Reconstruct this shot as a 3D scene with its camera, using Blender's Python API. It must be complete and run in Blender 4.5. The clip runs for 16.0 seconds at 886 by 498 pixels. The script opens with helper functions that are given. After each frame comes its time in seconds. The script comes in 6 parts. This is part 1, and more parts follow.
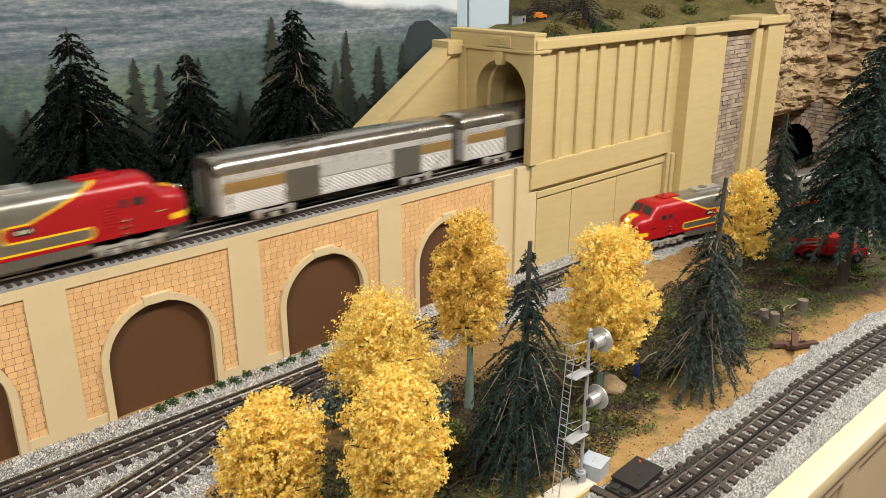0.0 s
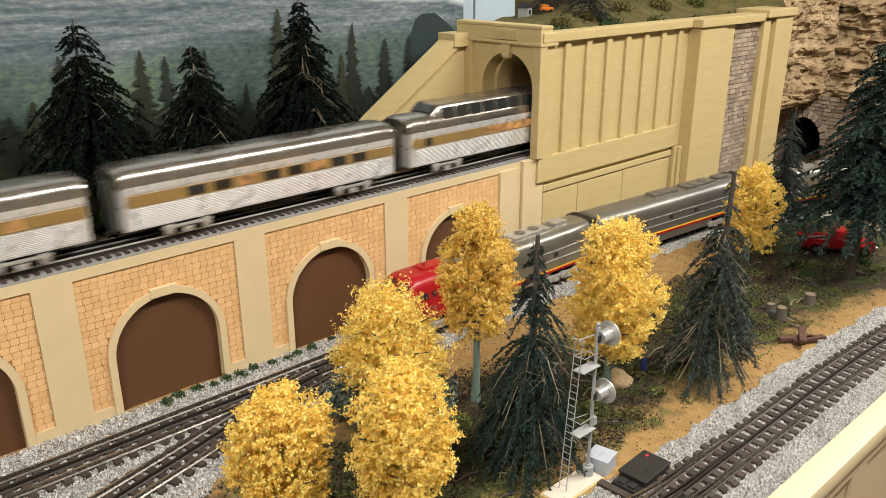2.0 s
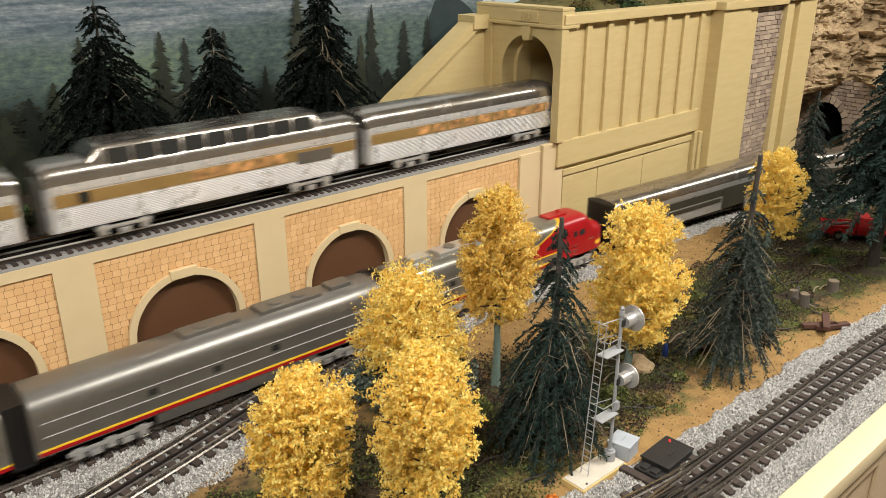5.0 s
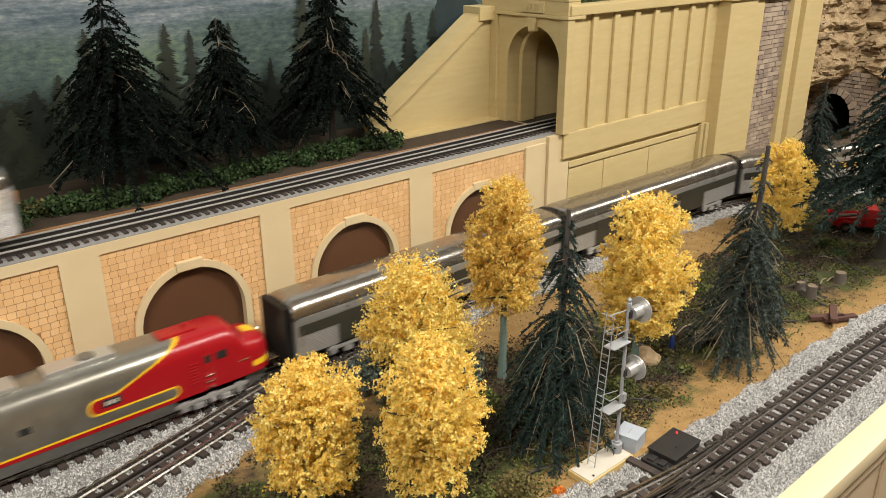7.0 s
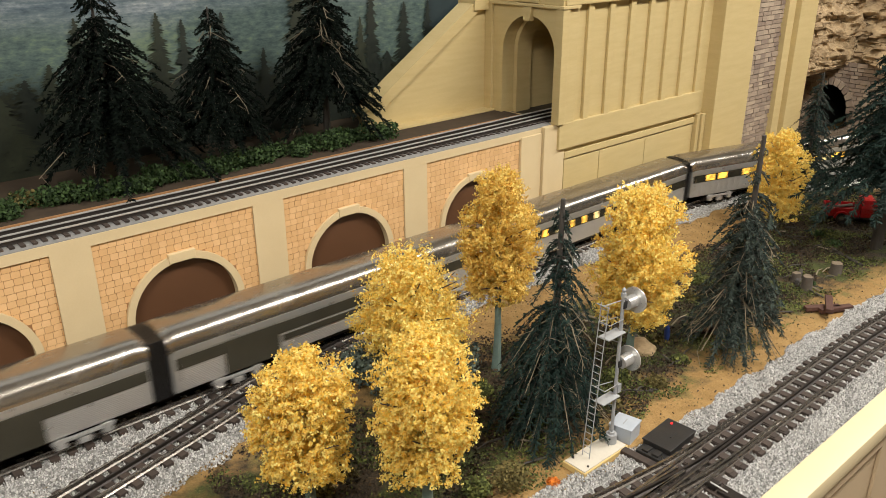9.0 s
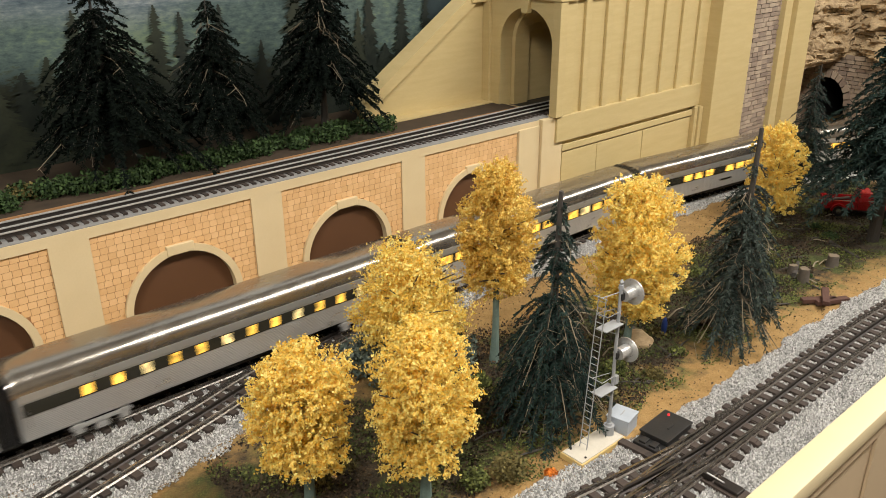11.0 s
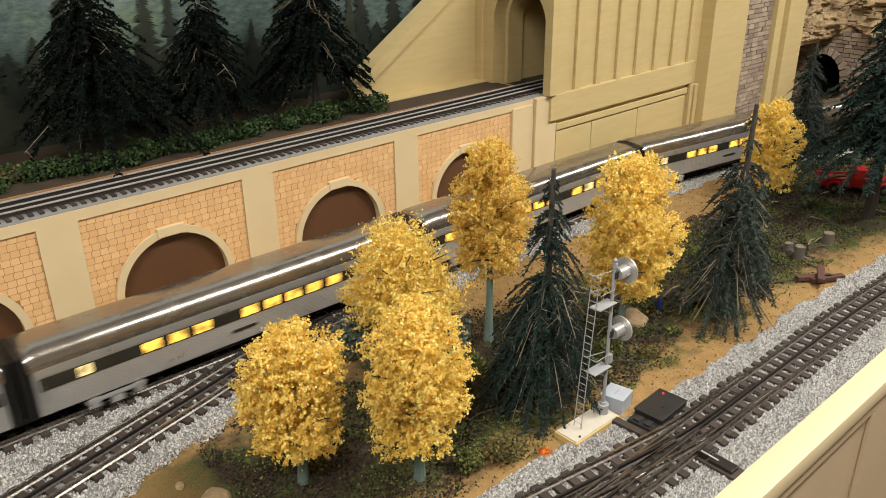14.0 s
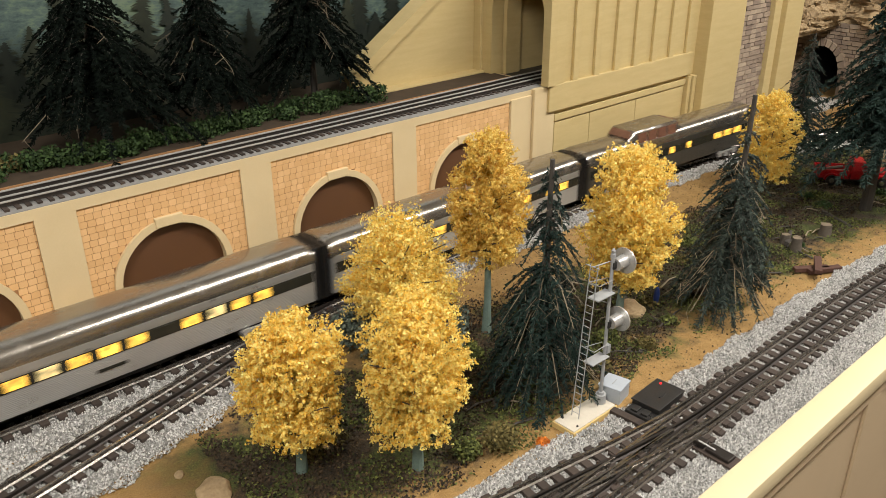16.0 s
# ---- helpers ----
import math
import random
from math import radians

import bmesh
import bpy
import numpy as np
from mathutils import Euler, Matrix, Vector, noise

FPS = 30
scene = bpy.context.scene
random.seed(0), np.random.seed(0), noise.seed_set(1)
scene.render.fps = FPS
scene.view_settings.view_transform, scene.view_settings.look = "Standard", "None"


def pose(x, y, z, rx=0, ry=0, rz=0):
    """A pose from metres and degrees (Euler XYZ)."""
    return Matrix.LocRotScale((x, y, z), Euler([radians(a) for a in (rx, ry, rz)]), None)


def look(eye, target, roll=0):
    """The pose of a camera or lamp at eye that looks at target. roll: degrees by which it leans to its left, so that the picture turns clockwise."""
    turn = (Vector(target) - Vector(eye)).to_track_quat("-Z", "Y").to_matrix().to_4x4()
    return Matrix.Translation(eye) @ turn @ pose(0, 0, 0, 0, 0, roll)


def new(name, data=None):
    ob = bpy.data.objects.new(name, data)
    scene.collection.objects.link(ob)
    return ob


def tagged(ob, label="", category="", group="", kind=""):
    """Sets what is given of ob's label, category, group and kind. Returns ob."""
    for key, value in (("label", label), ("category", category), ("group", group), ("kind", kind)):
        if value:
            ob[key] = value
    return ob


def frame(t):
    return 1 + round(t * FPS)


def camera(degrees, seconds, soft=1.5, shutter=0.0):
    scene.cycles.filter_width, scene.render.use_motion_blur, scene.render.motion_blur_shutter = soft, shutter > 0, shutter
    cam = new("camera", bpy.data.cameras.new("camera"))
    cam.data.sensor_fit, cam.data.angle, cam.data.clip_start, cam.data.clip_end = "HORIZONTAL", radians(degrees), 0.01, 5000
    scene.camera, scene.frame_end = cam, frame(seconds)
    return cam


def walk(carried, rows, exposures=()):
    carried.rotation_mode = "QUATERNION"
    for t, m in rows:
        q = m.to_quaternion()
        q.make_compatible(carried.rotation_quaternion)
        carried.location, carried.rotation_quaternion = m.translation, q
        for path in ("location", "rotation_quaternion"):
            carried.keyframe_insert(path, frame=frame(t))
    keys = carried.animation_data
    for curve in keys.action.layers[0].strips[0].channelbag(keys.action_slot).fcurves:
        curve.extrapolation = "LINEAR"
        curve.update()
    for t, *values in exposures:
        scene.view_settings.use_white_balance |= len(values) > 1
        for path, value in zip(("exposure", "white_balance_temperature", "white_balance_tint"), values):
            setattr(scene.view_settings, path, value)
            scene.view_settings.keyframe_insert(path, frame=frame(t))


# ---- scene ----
cam = camera(57.9, 16.0, 0.65, 0.7)
PATH = [
    (0, (-0.233, -0.829, 0.489), (1.045, 0.554, -0.186), -0.1),
    (0.5, (-0.233, -0.827, 0.489), (1.042, 0.556, -0.191), -0.0),
    (1, (-0.235, -0.827, 0.489), (1.038, 0.557, -0.193), 0.0),
    (1.5, (-0.234, -0.826, 0.488), (1.035, 0.56, -0.197), 0.0),
    (2, (-0.234, -0.825, 0.488), (1.033, 0.56, -0.202), -0.1),
    (2.5, (-0.233, -0.824, 0.487), (1.028, 0.563, -0.211), -0.1),
    (3, (-0.235, -0.82, 0.484), (1.02, 0.57, -0.218), -0.1),
    (3.5, (-0.237, -0.819, 0.485), (1.011, 0.576, -0.22), -0.1),
    (4, (-0.237, -0.817, 0.484), (1.008, 0.577, -0.228), -0.0),
    (6.5, (-0.239, -0.814, 0.481), (0.983, 0.589, -0.252), -0.4),
    (7, (-0.238, -0.813, 0.48), (0.985, 0.587, -0.257), -0.3),
    (7.5, (-0.238, -0.814, 0.48), (0.987, 0.585, -0.258), -0.3),
    (8, (-0.239, -0.812, 0.479), (0.986, 0.584, -0.263), -0.2),
    (8.5, (-0.234, -0.812, 0.477), (0.99, 0.582, -0.27), -0.3),
    (9, (-0.233, -0.812, 0.476), (0.991, 0.578, -0.278), -0.3),
    (11.5, (-0.235, -0.813, 0.476), (0.989, 0.565, -0.299), -0.2),
    (12, (-0.234, -0.812, 0.475), (0.991, 0.562, -0.306), -0.1),
    (12.5, (-0.234, -0.812, 0.473), (0.991, 0.559, -0.315), -0.1),
    (13, (-0.231, -0.813, 0.472), (0.993, 0.554, -0.325), -0.3),
    (13.5, (-0.23, -0.812, 0.471), (0.993, 0.55, -0.334), -0.4),
    (14, (-0.228, -0.812, 0.471), (0.99, 0.551, -0.34), -0.6),
    (14.5, (-0.23, -0.813, 0.472), (0.986, 0.549, -0.343), -0.6),
    (15, (-0.229, -0.813, 0.472), (0.986, 0.546, -0.349), -0.6),
    (15.5, (-0.23, -0.813, 0.471), (0.985, 0.544, -0.354), -0.5),
    (16, (-0.23, -0.812, 0.47), (0.988, 0.54, -0.36), -0.4),
]
walk(cam, [(t, look(eye, target, roll)) for t, eye, target, roll in PATH], [(0.0, 0.05), (3.5, 0.0), (7.0, -0.06), (16.0, -0.16)])

PI = math.pi


# ---------------------------------------------------------------- light
world = bpy.data.worlds.new("world")
scene.world = world
world.use_nodes = True
world.node_tree.nodes["Background"].inputs[0].default_value = (1.0, 0.93, 0.82, 1)
world.node_tree.nodes["Background"].inputs[1].default_value = 0.004
scene.view_settings.exposure = 0.0


def ceiling_lamp(x, y, sx, sy, power, z=1.44):
    data = bpy.data.lights.new("lamp", "AREA")
    data.shape, data.size, data.size_y, data.energy, data.color = "RECTANGLE", sx, sy, power, (1.0, 0.95, 0.87)
    ob = new("lamp", data)
    ob.matrix_world = pose(x, y, z)
    return ob


LAMPS = [(-1.0, -1.05), (0.95, -1.05), (2.9, -1.05)]
for lx, ly in LAMPS:
    ceiling_lamp(lx, ly, 1.1, 0.28, 41)


# ---------------------------------------------------------------- materials
class Sock:
    """A node socket with arithmetic."""

    def __init__(self, tree, s):
        self.tree, self.s = tree, s

    def op(self, kind, *others):
        n = self.tree.nodes.new("ShaderNodeMath")
        n.operation = kind
        for i, v in enumerate((self, *others)):
            if isinstance(v, Sock):
                self.tree.links.new(v.s, n.inputs[i])
            else:
                n.inputs[i].default_value = v
        return Sock(self.tree, n.outputs[0])

    def __add__(self, o): return self.op("ADD", o)
    def __sub__(self, o): return self.op("SUBTRACT", o)
    def __mul__(self, o): return self.op("MULTIPLY", o)
    def neg(self): return self.op("MULTIPLY", -1.0)
    def max(self, o): return self.op("MAXIMUM", o)
    def min(self, o): return self.op("MINIMUM", o)
    def abs(self): return self.op("ABSOLUTE")
    def lt(self, o): return self.op("LESS_THAN", o)
    def gt(self, o): return self.op("GREATER_THAN", o)


def mix(tree, fac, a, b):
    n = tree.nodes.new("ShaderNodeMix")
    n.data_type = "RGBA"
    for i, v in ((0, fac), (6, a), (7, b)):
        if isinstance(v, Sock):
            tree.links.new(v.s, n.inputs[i])
        elif isinstance(v, (tuple, list)):
            n.inputs[i].default_value = (*v[:3], 1)
        else:
            n.inputs[i].default_value = v
    return Sock(tree, n.outputs[2])


def start(name):
    m = bpy.data.materials.new(name)
    m.use_nodes = True
    return m, m.node_tree, m.node_tree.nodes["Principled BSDF"]


def coords(tree, which="Object"):
    n = tree.nodes.new("ShaderNodeTexCoord")
    return Sock(tree, n.outputs[which])


def noise_tex(tree, vec, scale, detail=3.0, stretch=None, rough=0.55):
    if stretch:
        mp = tree.nodes.new("ShaderNodeMapping")
        mp.inputs["Scale"].default_value = stretch
        tree.links.new(vec.s, mp.inputs[0])
        vec = Sock(tree, mp.outputs[0])
    n = tree.nodes.new("ShaderNodeTexNoise")
    n.inputs["Scale"].default_value, n.inputs["Detail"].default_value = scale, detail
    n.inputs["Roughness"].default_value = rough
    tree.links.new(vec.s, n.inputs["Vector"])
    return Sock(tree, n.outputs["Fac"])


def ramp(tree, fac, stops):
    n = tree.nodes.new("ShaderNodeValToRGB")
    while len(n.color_ramp.elements) < len(stops):
        n.color_ramp.elements.new(0.5)
    for e, (p, c) in zip(n.color_ramp.elements, stops):
        e.position, e.color = p, (*c, 1)
    tree.links.new(fac.s, n.inputs[0])
    return Sock(tree, n.outputs[0])


def random_of(tree, island=False):
    if island:
        n = tree.nodes.new("ShaderNodeNewGeometry")
        return Sock(tree, n.outputs["Random Per Island"])
    n = tree.nodes.new("ShaderNodeObjectInfo")
    return Sock(tree, n.outputs["Random"])


def bump(tree, bsdf, height, strength, dist):
    n = tree.nodes.new("ShaderNodeBump")
    n.inputs["Strength"].default_value, n.inputs["Distance"].default_value = strength, dist
    tree.links.new(height.s, n.inputs["Height"])
    tree.links.new(n.outputs[0], bsdf.inputs["Normal"])


def surface(name, a, b, rough=0.6, metal=0.0, scale=60.0, fine=600.0, bump_d=0.0003, stretch=None, island=False, per_object=0.0, strength=0.4, coat=0.0, thin=0.0, gloss=0.5):
    """Two tones mixed by a coarse and a fine noise, with a fine relief."""
    m, tree, bsdf = start(name)
    vec = coords(tree)
    coarse, grain = noise_tex(tree, vec, scale, 4, stretch), noise_tex(tree, vec, fine, 2, stretch)
    f = coarse * 0.65 + grain * 0.35
    if island:
        f = f * 0.5 + random_of(tree, True) * 0.5
    if per_object:
        f = f * (1 - per_object) + random_of(tree) * per_object
    f = (f - 0.5) * 1.8 + 0.5
    n = tree.nodes.new("ShaderNodeClamp")
    tree.links.new(f.s, n.inputs[0])
    col = mix(tree, Sock(tree, n.outputs[0]), a, b)
    tree.links.new(col.s, bsdf.inputs["Base Color"])
    r = grain * 0.25 + (rough - 0.125)
    tree.links.new(r.s, bsdf.inputs["Roughness"])
    bsdf.inputs["Metallic"].default_value = metal
    bsdf.inputs["Coat Weight"].default_value = coat
    bsdf.inputs["Specular IOR Level"].default_value = gloss
    if bump_d:
        bump(tree, bsdf, grain * 0.6 + coarse * 0.4, strength, bump_d)
    if thin:
        tr = tree.nodes.new("ShaderNodeBsdfTranslucent")
        ms = tree.nodes.new("ShaderNodeMixShader")
        ms.inputs[0].default_value = thin
        tree.links.new(col.s, tr.inputs[0])
        tree.links.new(bsdf.outputs[0], ms.inputs[1])
        tree.links.new(tr.outputs[0], ms.inputs[2])
        tree.links.new(ms.outputs[0], tree.nodes["Material Output"].inputs[0])
    return m


def glowing(name, color, power, dark=(0.02, 0.015, 0.01)):
    m, tree, bsdf = start(name)
    vec = coords(tree)
    f = noise_tex(tree, vec, 90, 2)
    bsdf.inputs["Base Color"].default_value = (*dark, 1)
    col = mix(tree, f, color, (color[0], color[1] * 0.75, color[2] * 0.5))
    tree.links.new(col.s, bsdf.inputs["Emission Color"])
    s = (f - 0.25) * (2.2 * power)
    tree.links.new(s.max(0.05).s, bsdf.inputs["Emission Strength"])
    bsdf.inputs["Roughness"].default_value = 0.15
    return m


M = {}
M["stucco"] = surface("cream_paint", (0.60, 0.475, 0.275), (0.68, 0.55, 0.335), 0.7, scale=25, fine=500, bump_d=0.0002)
M["khaki"] = surface("khaki_streaked_paint", (0.50, 0.385, 0.175), (0.60, 0.48, 0.24), 0.65, scale=18, fine=160, stretch=(1, 1, 7), bump_d=0.0003)
M["brick_tan"] = surface("tan_brick", (0.66, 0.40, 0.18), (0.76, 0.49, 0.24), 0.75, scale=60, per_object=0.5)
M["brick_rest"] = surface("tan_brick_rest", (0.66, 0.40, 0.18), (0.76, 0.49, 0.24), 0.75, scale=60, island=True)
M["mortar"] = surface("brown_joint", (0.30, 0.15, 0.06), (0.38, 0.20, 0.085), 0.85)
M["brown"] = surface("brown_board", (0.095, 0.042, 0.018), (0.115, 0.052, 0.023), 0.55, scale=12, bump_d=0.0001)
M["stone_brick"] = surface("weathered_stone", (0.22, 0.165, 0.13), (0.44, 0.35, 0.26), 0.85, scale=70, island=True, bump_d=0.001)
M["stone_joint"] = surface("grey_joint", (0.12, 0.09, 0.065), (0.18, 0.14, 0.10), 0.9)
M["rock"] = surface("tan_rock", (0.13, 0.08, 0.04), (0.60, 0.45, 0.26), 0.9, scale=22, fine=140, bump_d=0.004, stretch=(1, 1, 2.2), strength=0.8)
M["tie"] = surface("dark_tie_wood", (0.028, 0.02, 0.016), (0.06, 0.043, 0.034), 0.8, scale=120, per_object=0.4, bump_d=0.0004, stretch=(1, 4, 1))
M["tie_rest"] = surface("dark_tie_wood_rest", (0.028, 0.02, 0.016), (0.06, 0.043, 0.034), 0.8, scale=120, island=True)
M["bed_grey"] = surface("grey_roadbed", (0.17, 0.17, 0.165), (0.25, 0.245, 0.235), 0.6, scale=120)
M["tie_grey"] = surface("grey_tie", (0.12, 0.12, 0.115), (0.17, 0.165, 0.155), 0.7, scale=120, island=True)
M["rail_bright"] = surface("bright_rail", (0.50, 0.49, 0.47), (0.62, 0.61, 0.59), 0.35, 0.35, scale=80, bump_d=0.0)
M["rail"] = surface("steel_rail", (0.24, 0.215, 0.19), (0.42, 0.39, 0.36), 0.24, 0.9, scale=80, bump_d=0.0)
M["rail_dark"] = surface("blackened_rail", (0.035, 0.03, 0.027), (0.06, 0.05, 0.045), 0.45, 0.6, scale=80, bump_d=0.0)
M["stones"] = surface("grey_ballast", (0.14, 0.138, 0.13), (0.78, 0.77, 0.75), 0.85, island=True, bump_d=0.0)
M["roadbed"] = surface("ballast_bed", (0.16, 0.155, 0.145), (0.42, 0.41, 0.39), 0.95, scale=350, fine=900, bump_d=0.002, strength=0.9)
M["silver"] = surface("bright_aluminium", (0.76, 0.77, 0.78), (0.84, 0.85, 0.86), 0.30, 0.6, scale=8, fine=60, bump_d=0.0)
M["silver_low"] = surface("brushed_aluminium", (0.58, 0.58, 0.57), (0.66, 0.66, 0.64), 0.32, 0.75, scale=8, fine=60, bump_d=0.0)
M["silver_dull"] = surface("dull_silver", (0.22, 0.215, 0.20), (0.30, 0.29, 0.27), 0.42, 0.8, scale=25, fine=220, bump_d=0.0)
M["roof"] = surface("silver_roof", (0.36, 0.33, 0.29), (0.42, 0.39, 0.35), 0.24, 0.9, scale=8, fine=60, bump_d=0.0)
M["truck"] = surface("truck_silver", (0.55, 0.55, 0.54), (0.72, 0.71, 0.70), 0.32, 0.65, scale=150, bump_d=0.0002)
# black plastic of the models; also the painted darkness inside the tunnels
M["black"] = surface("black_plastic_and_tunnel_dark", (0.012, 0.012, 0.012), (0.028, 0.026, 0.025), 0.5, scale=60, bump_d=0.0001)
M["rubber"] = surface("bellows_rubber", (0.008, 0.008, 0.008), (0.018, 0.017, 0.017), 0.38, scale=60)
M["band_dark"] = surface("dark_window_band", (0.018, 0.017, 0.012), (0.035, 0.033, 0.025), 0.15, 0.0, scale=60, bump_d=0.0)
M["band_gold"] = surface("gold_window_band", (0.34, 0.22, 0.08), (0.50, 0.34, 0.14), 0.3, 0.5, scale=25, bump_d=0.0, stretch=(1, 3, 3))
# dark olive that stands for the room reflected in silver sides
M["band_olive"] = surface("olive_reflection_band", (0.045, 0.042, 0.03), (0.07, 0.066, 0.05), 0.35, 0.3, scale=30, bump_d=0.0)
M["glow"] = glowing("lit_window", (1.0, 0.62, 0.10), 3.2)
M["glow_pale"] = glowing("pale_lit_window", (1.0, 0.85, 0.40), 2.4)
M["glow_soft"] = glowing("softly_lit_window", (1.0, 0.55, 0.22), 0.8)
M["headlight"] = glowing("headlight", (1.0, 0.95, 0.8), 14)
M["red_led"] = glowing("red_led", (1.0, 0.02, 0.03), 5)
M["glass_dark"] = surface("dark_glass", (0.02, 0.022, 0.022), (0.035, 0.036, 0.034), 0.12, 0.0, scale=20, bump_d=0.0)
M["red"] = surface("red_paint", (0.32, 0.006, 0.010), (0.38, 0.010, 0.013), 0.3, scale=40, bump_d=0.0)
M["yellow"] = surface("yellow_paint", (0.78, 0.48, 0.02), (0.85, 0.55, 0.04), 0.35, scale=40, bump_d=0.0)
# stainless with the reflection of the dark room put into its colour
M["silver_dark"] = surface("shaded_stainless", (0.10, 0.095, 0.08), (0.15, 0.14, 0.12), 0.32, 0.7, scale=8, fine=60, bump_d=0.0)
M["dome_brown"] = surface("brown_tinted_dome_glass", (0.10, 0.045, 0.03), (0.20, 0.10, 0.07), 0.12, 0.0, scale=90, bump_d=0.0)
M["chrome"] = surface("chrome", (0.7, 0.7, 0.7), (0.8, 0.8, 0.8), 0.15, 1.0, scale=40, bump_d=0.0)
M["grey_paint"] = surface("grey_paint", (0.30, 0.31, 0.32), (0.38, 0.39, 0.40), 0.5, scale=80)
M["pale_grey"] = surface("pale_grey_plastic", (0.36, 0.40, 0.45), (0.44, 0.48, 0.53), 0.5, scale=80)
M["concrete"] = surface("pale_concrete", (0.50, 0.46, 0.38), (0.62, 0.57, 0.48), 0.8, scale=120)
M["wood_pale"] = surface("pale_wood_edge", (0.50, 0.36, 0.13), (0.62, 0.46, 0.20), 0.7, scale=60, stretch=(1, 6, 6))
M["yellow_leaf"] = surface("golden_leaf", (0.86, 0.53, 0.05), (1.0, 0.94, 0.37), 0.6, scale=150, island=True, bump_d=0.0, thin=0.38)
M["gold_leaf"] = surface("dark_golden_leaf", (0.70, 0.41, 0.04), (1.0, 0.86, 0.30), 0.6, scale=150, island=True, bump_d=0.0, thin=0.38)
M["aspen_bark"] = surface("pale_green_bark", (0.09, 0.135, 0.115), (0.21, 0.29, 0.255), 0.8, scale=90, bump_d=0.0006)
M["bark"] = surface("grey_bark", (0.035, 0.03, 0.026), (0.09, 0.08, 0.07), 0.9, scale=120, stretch=(3, 3, 0.6), bump_d=0.001)
M["needle"] = surface("dark_needle", (0.004, 0.011, 0.009), (0.026, 0.052, 0.042), 0.75, scale=40, island=True, bump_d=0.0, gloss=0.25)
M["needle_grey"] = surface("greyed_needle", (0.008, 0.018, 0.015), (0.075, 0.095, 0.08), 0.8, scale=40, island=True, bump_d=0.0, gloss=0.25)
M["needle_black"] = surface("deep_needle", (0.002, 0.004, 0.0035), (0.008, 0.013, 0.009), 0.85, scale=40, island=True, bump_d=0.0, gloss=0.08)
M["twig"] = surface("bare_twig", (0.11, 0.09, 0.06), (0.36, 0.30, 0.21), 0.9, scale=80, island=True, bump_d=0.0)
M["bush"] = surface("green_bush", (0.012, 0.030, 0.007), (0.055, 0.105, 0.025), 0.85, island=True, bump_d=0.0)
M["turf"] = surface("ground_turf", (0.020, 0.030, 0.006), (0.17, 0.19, 0.045), 0.9, island=True, bump_d=0.0)
M["litter"] = surface("dark_litter", (0.006, 0.005, 0.004), (0.085, 0.055, 0.03), 0.95, island=True, bump_d=0.0)
M["fascia"] = surface("cream_fascia", (0.66, 0.55, 0.34), (0.71, 0.60, 0.38), 0.55, scale=15, bump_d=0.0001)
M["fascia_face"] = surface("tan_fascia_panel", (0.52, 0.40, 0.255), (0.58, 0.45, 0.295), 0.55, scale=15, bump_d=0.0001)
M["print_dark"] = surface("printed_dark_fir", (0.005, 0.009, 0.008), (0.024, 0.032, 0.022), 0.55, scale=50, fine=260, bump_d=0.0)
M["print_mid"] = surface("printed_olive_fir", (0.007, 0.012, 0.009), (0.042, 0.050, 0.028), 0.55, scale=50, fine=260, bump_d=0.0)
M["blue_bush"] = surface("blue_green_bush", (0.04, 0.06, 0.05), (0.17, 0.21, 0.17), 0.85, island=True, bump_d=0.0)
M["olive_bush"] = surface("olive_brown_bush", (0.06, 0.05, 0.012), (0.20, 0.16, 0.05), 0.85, island=True, bump_d=0.0)
M["sky_wall"] = surface("pale_blue_wall", (0.46, 0.58, 0.68), (0.54, 0.66, 0.75), 0.8, scale=4, bump_d=0.0001)
M["print_hill"] = surface("printed_far_hill", (0.012, 0.022, 0.028), (0.032, 0.052, 0.054), 0.55, scale=30, fine=160, bump_d=0.0)
M["room_wall"] = surface("room_wall", (0.42, 0.37, 0.30), (0.48, 0.43, 0.35), 0.85, scale=4)
M["ceiling"] = surface("ceiling_tile", (0.72, 0.68, 0.60), (0.78, 0.74, 0.66), 0.9, scale=40)
M["carpet"] = surface("brown_carpet", (0.10, 0.075, 0.055), (0.16, 0.12, 0.09), 0.95, scale=50, bump_d=0.002)
M["blue"] = surface("blue_paint", (0.01, 0.03, 0.16), (0.02, 0.05, 0.22), 0.5, scale=80)
M["orange_leaf"] = surface("orange_leaf", (0.50, 0.12, 0.01), (0.75, 0.24, 0.02), 0.7, island=True, bump_d=0.0)
M["plank"] = surface("dark_red_plank", (0.05, 0.022, 0.016), (0.11, 0.05, 0.035), 0.8, scale=60, stretch=(1, 6, 6))
M["stump"] = surface("weathered_stump", (0.06, 0.05, 0.04), (0.15, 0.125, 0.10), 0.9, scale=90)
M["sawn"] = surface("sawn_wood", (0.14, 0.11, 0.075), (0.24, 0.19, 0.13), 0.85, scale=90)
M["lens"] = surface("signal_lens", (0.012, 0.012, 0.012), (0.02, 0.02, 0.02), 0.2, bump_d=0.0)


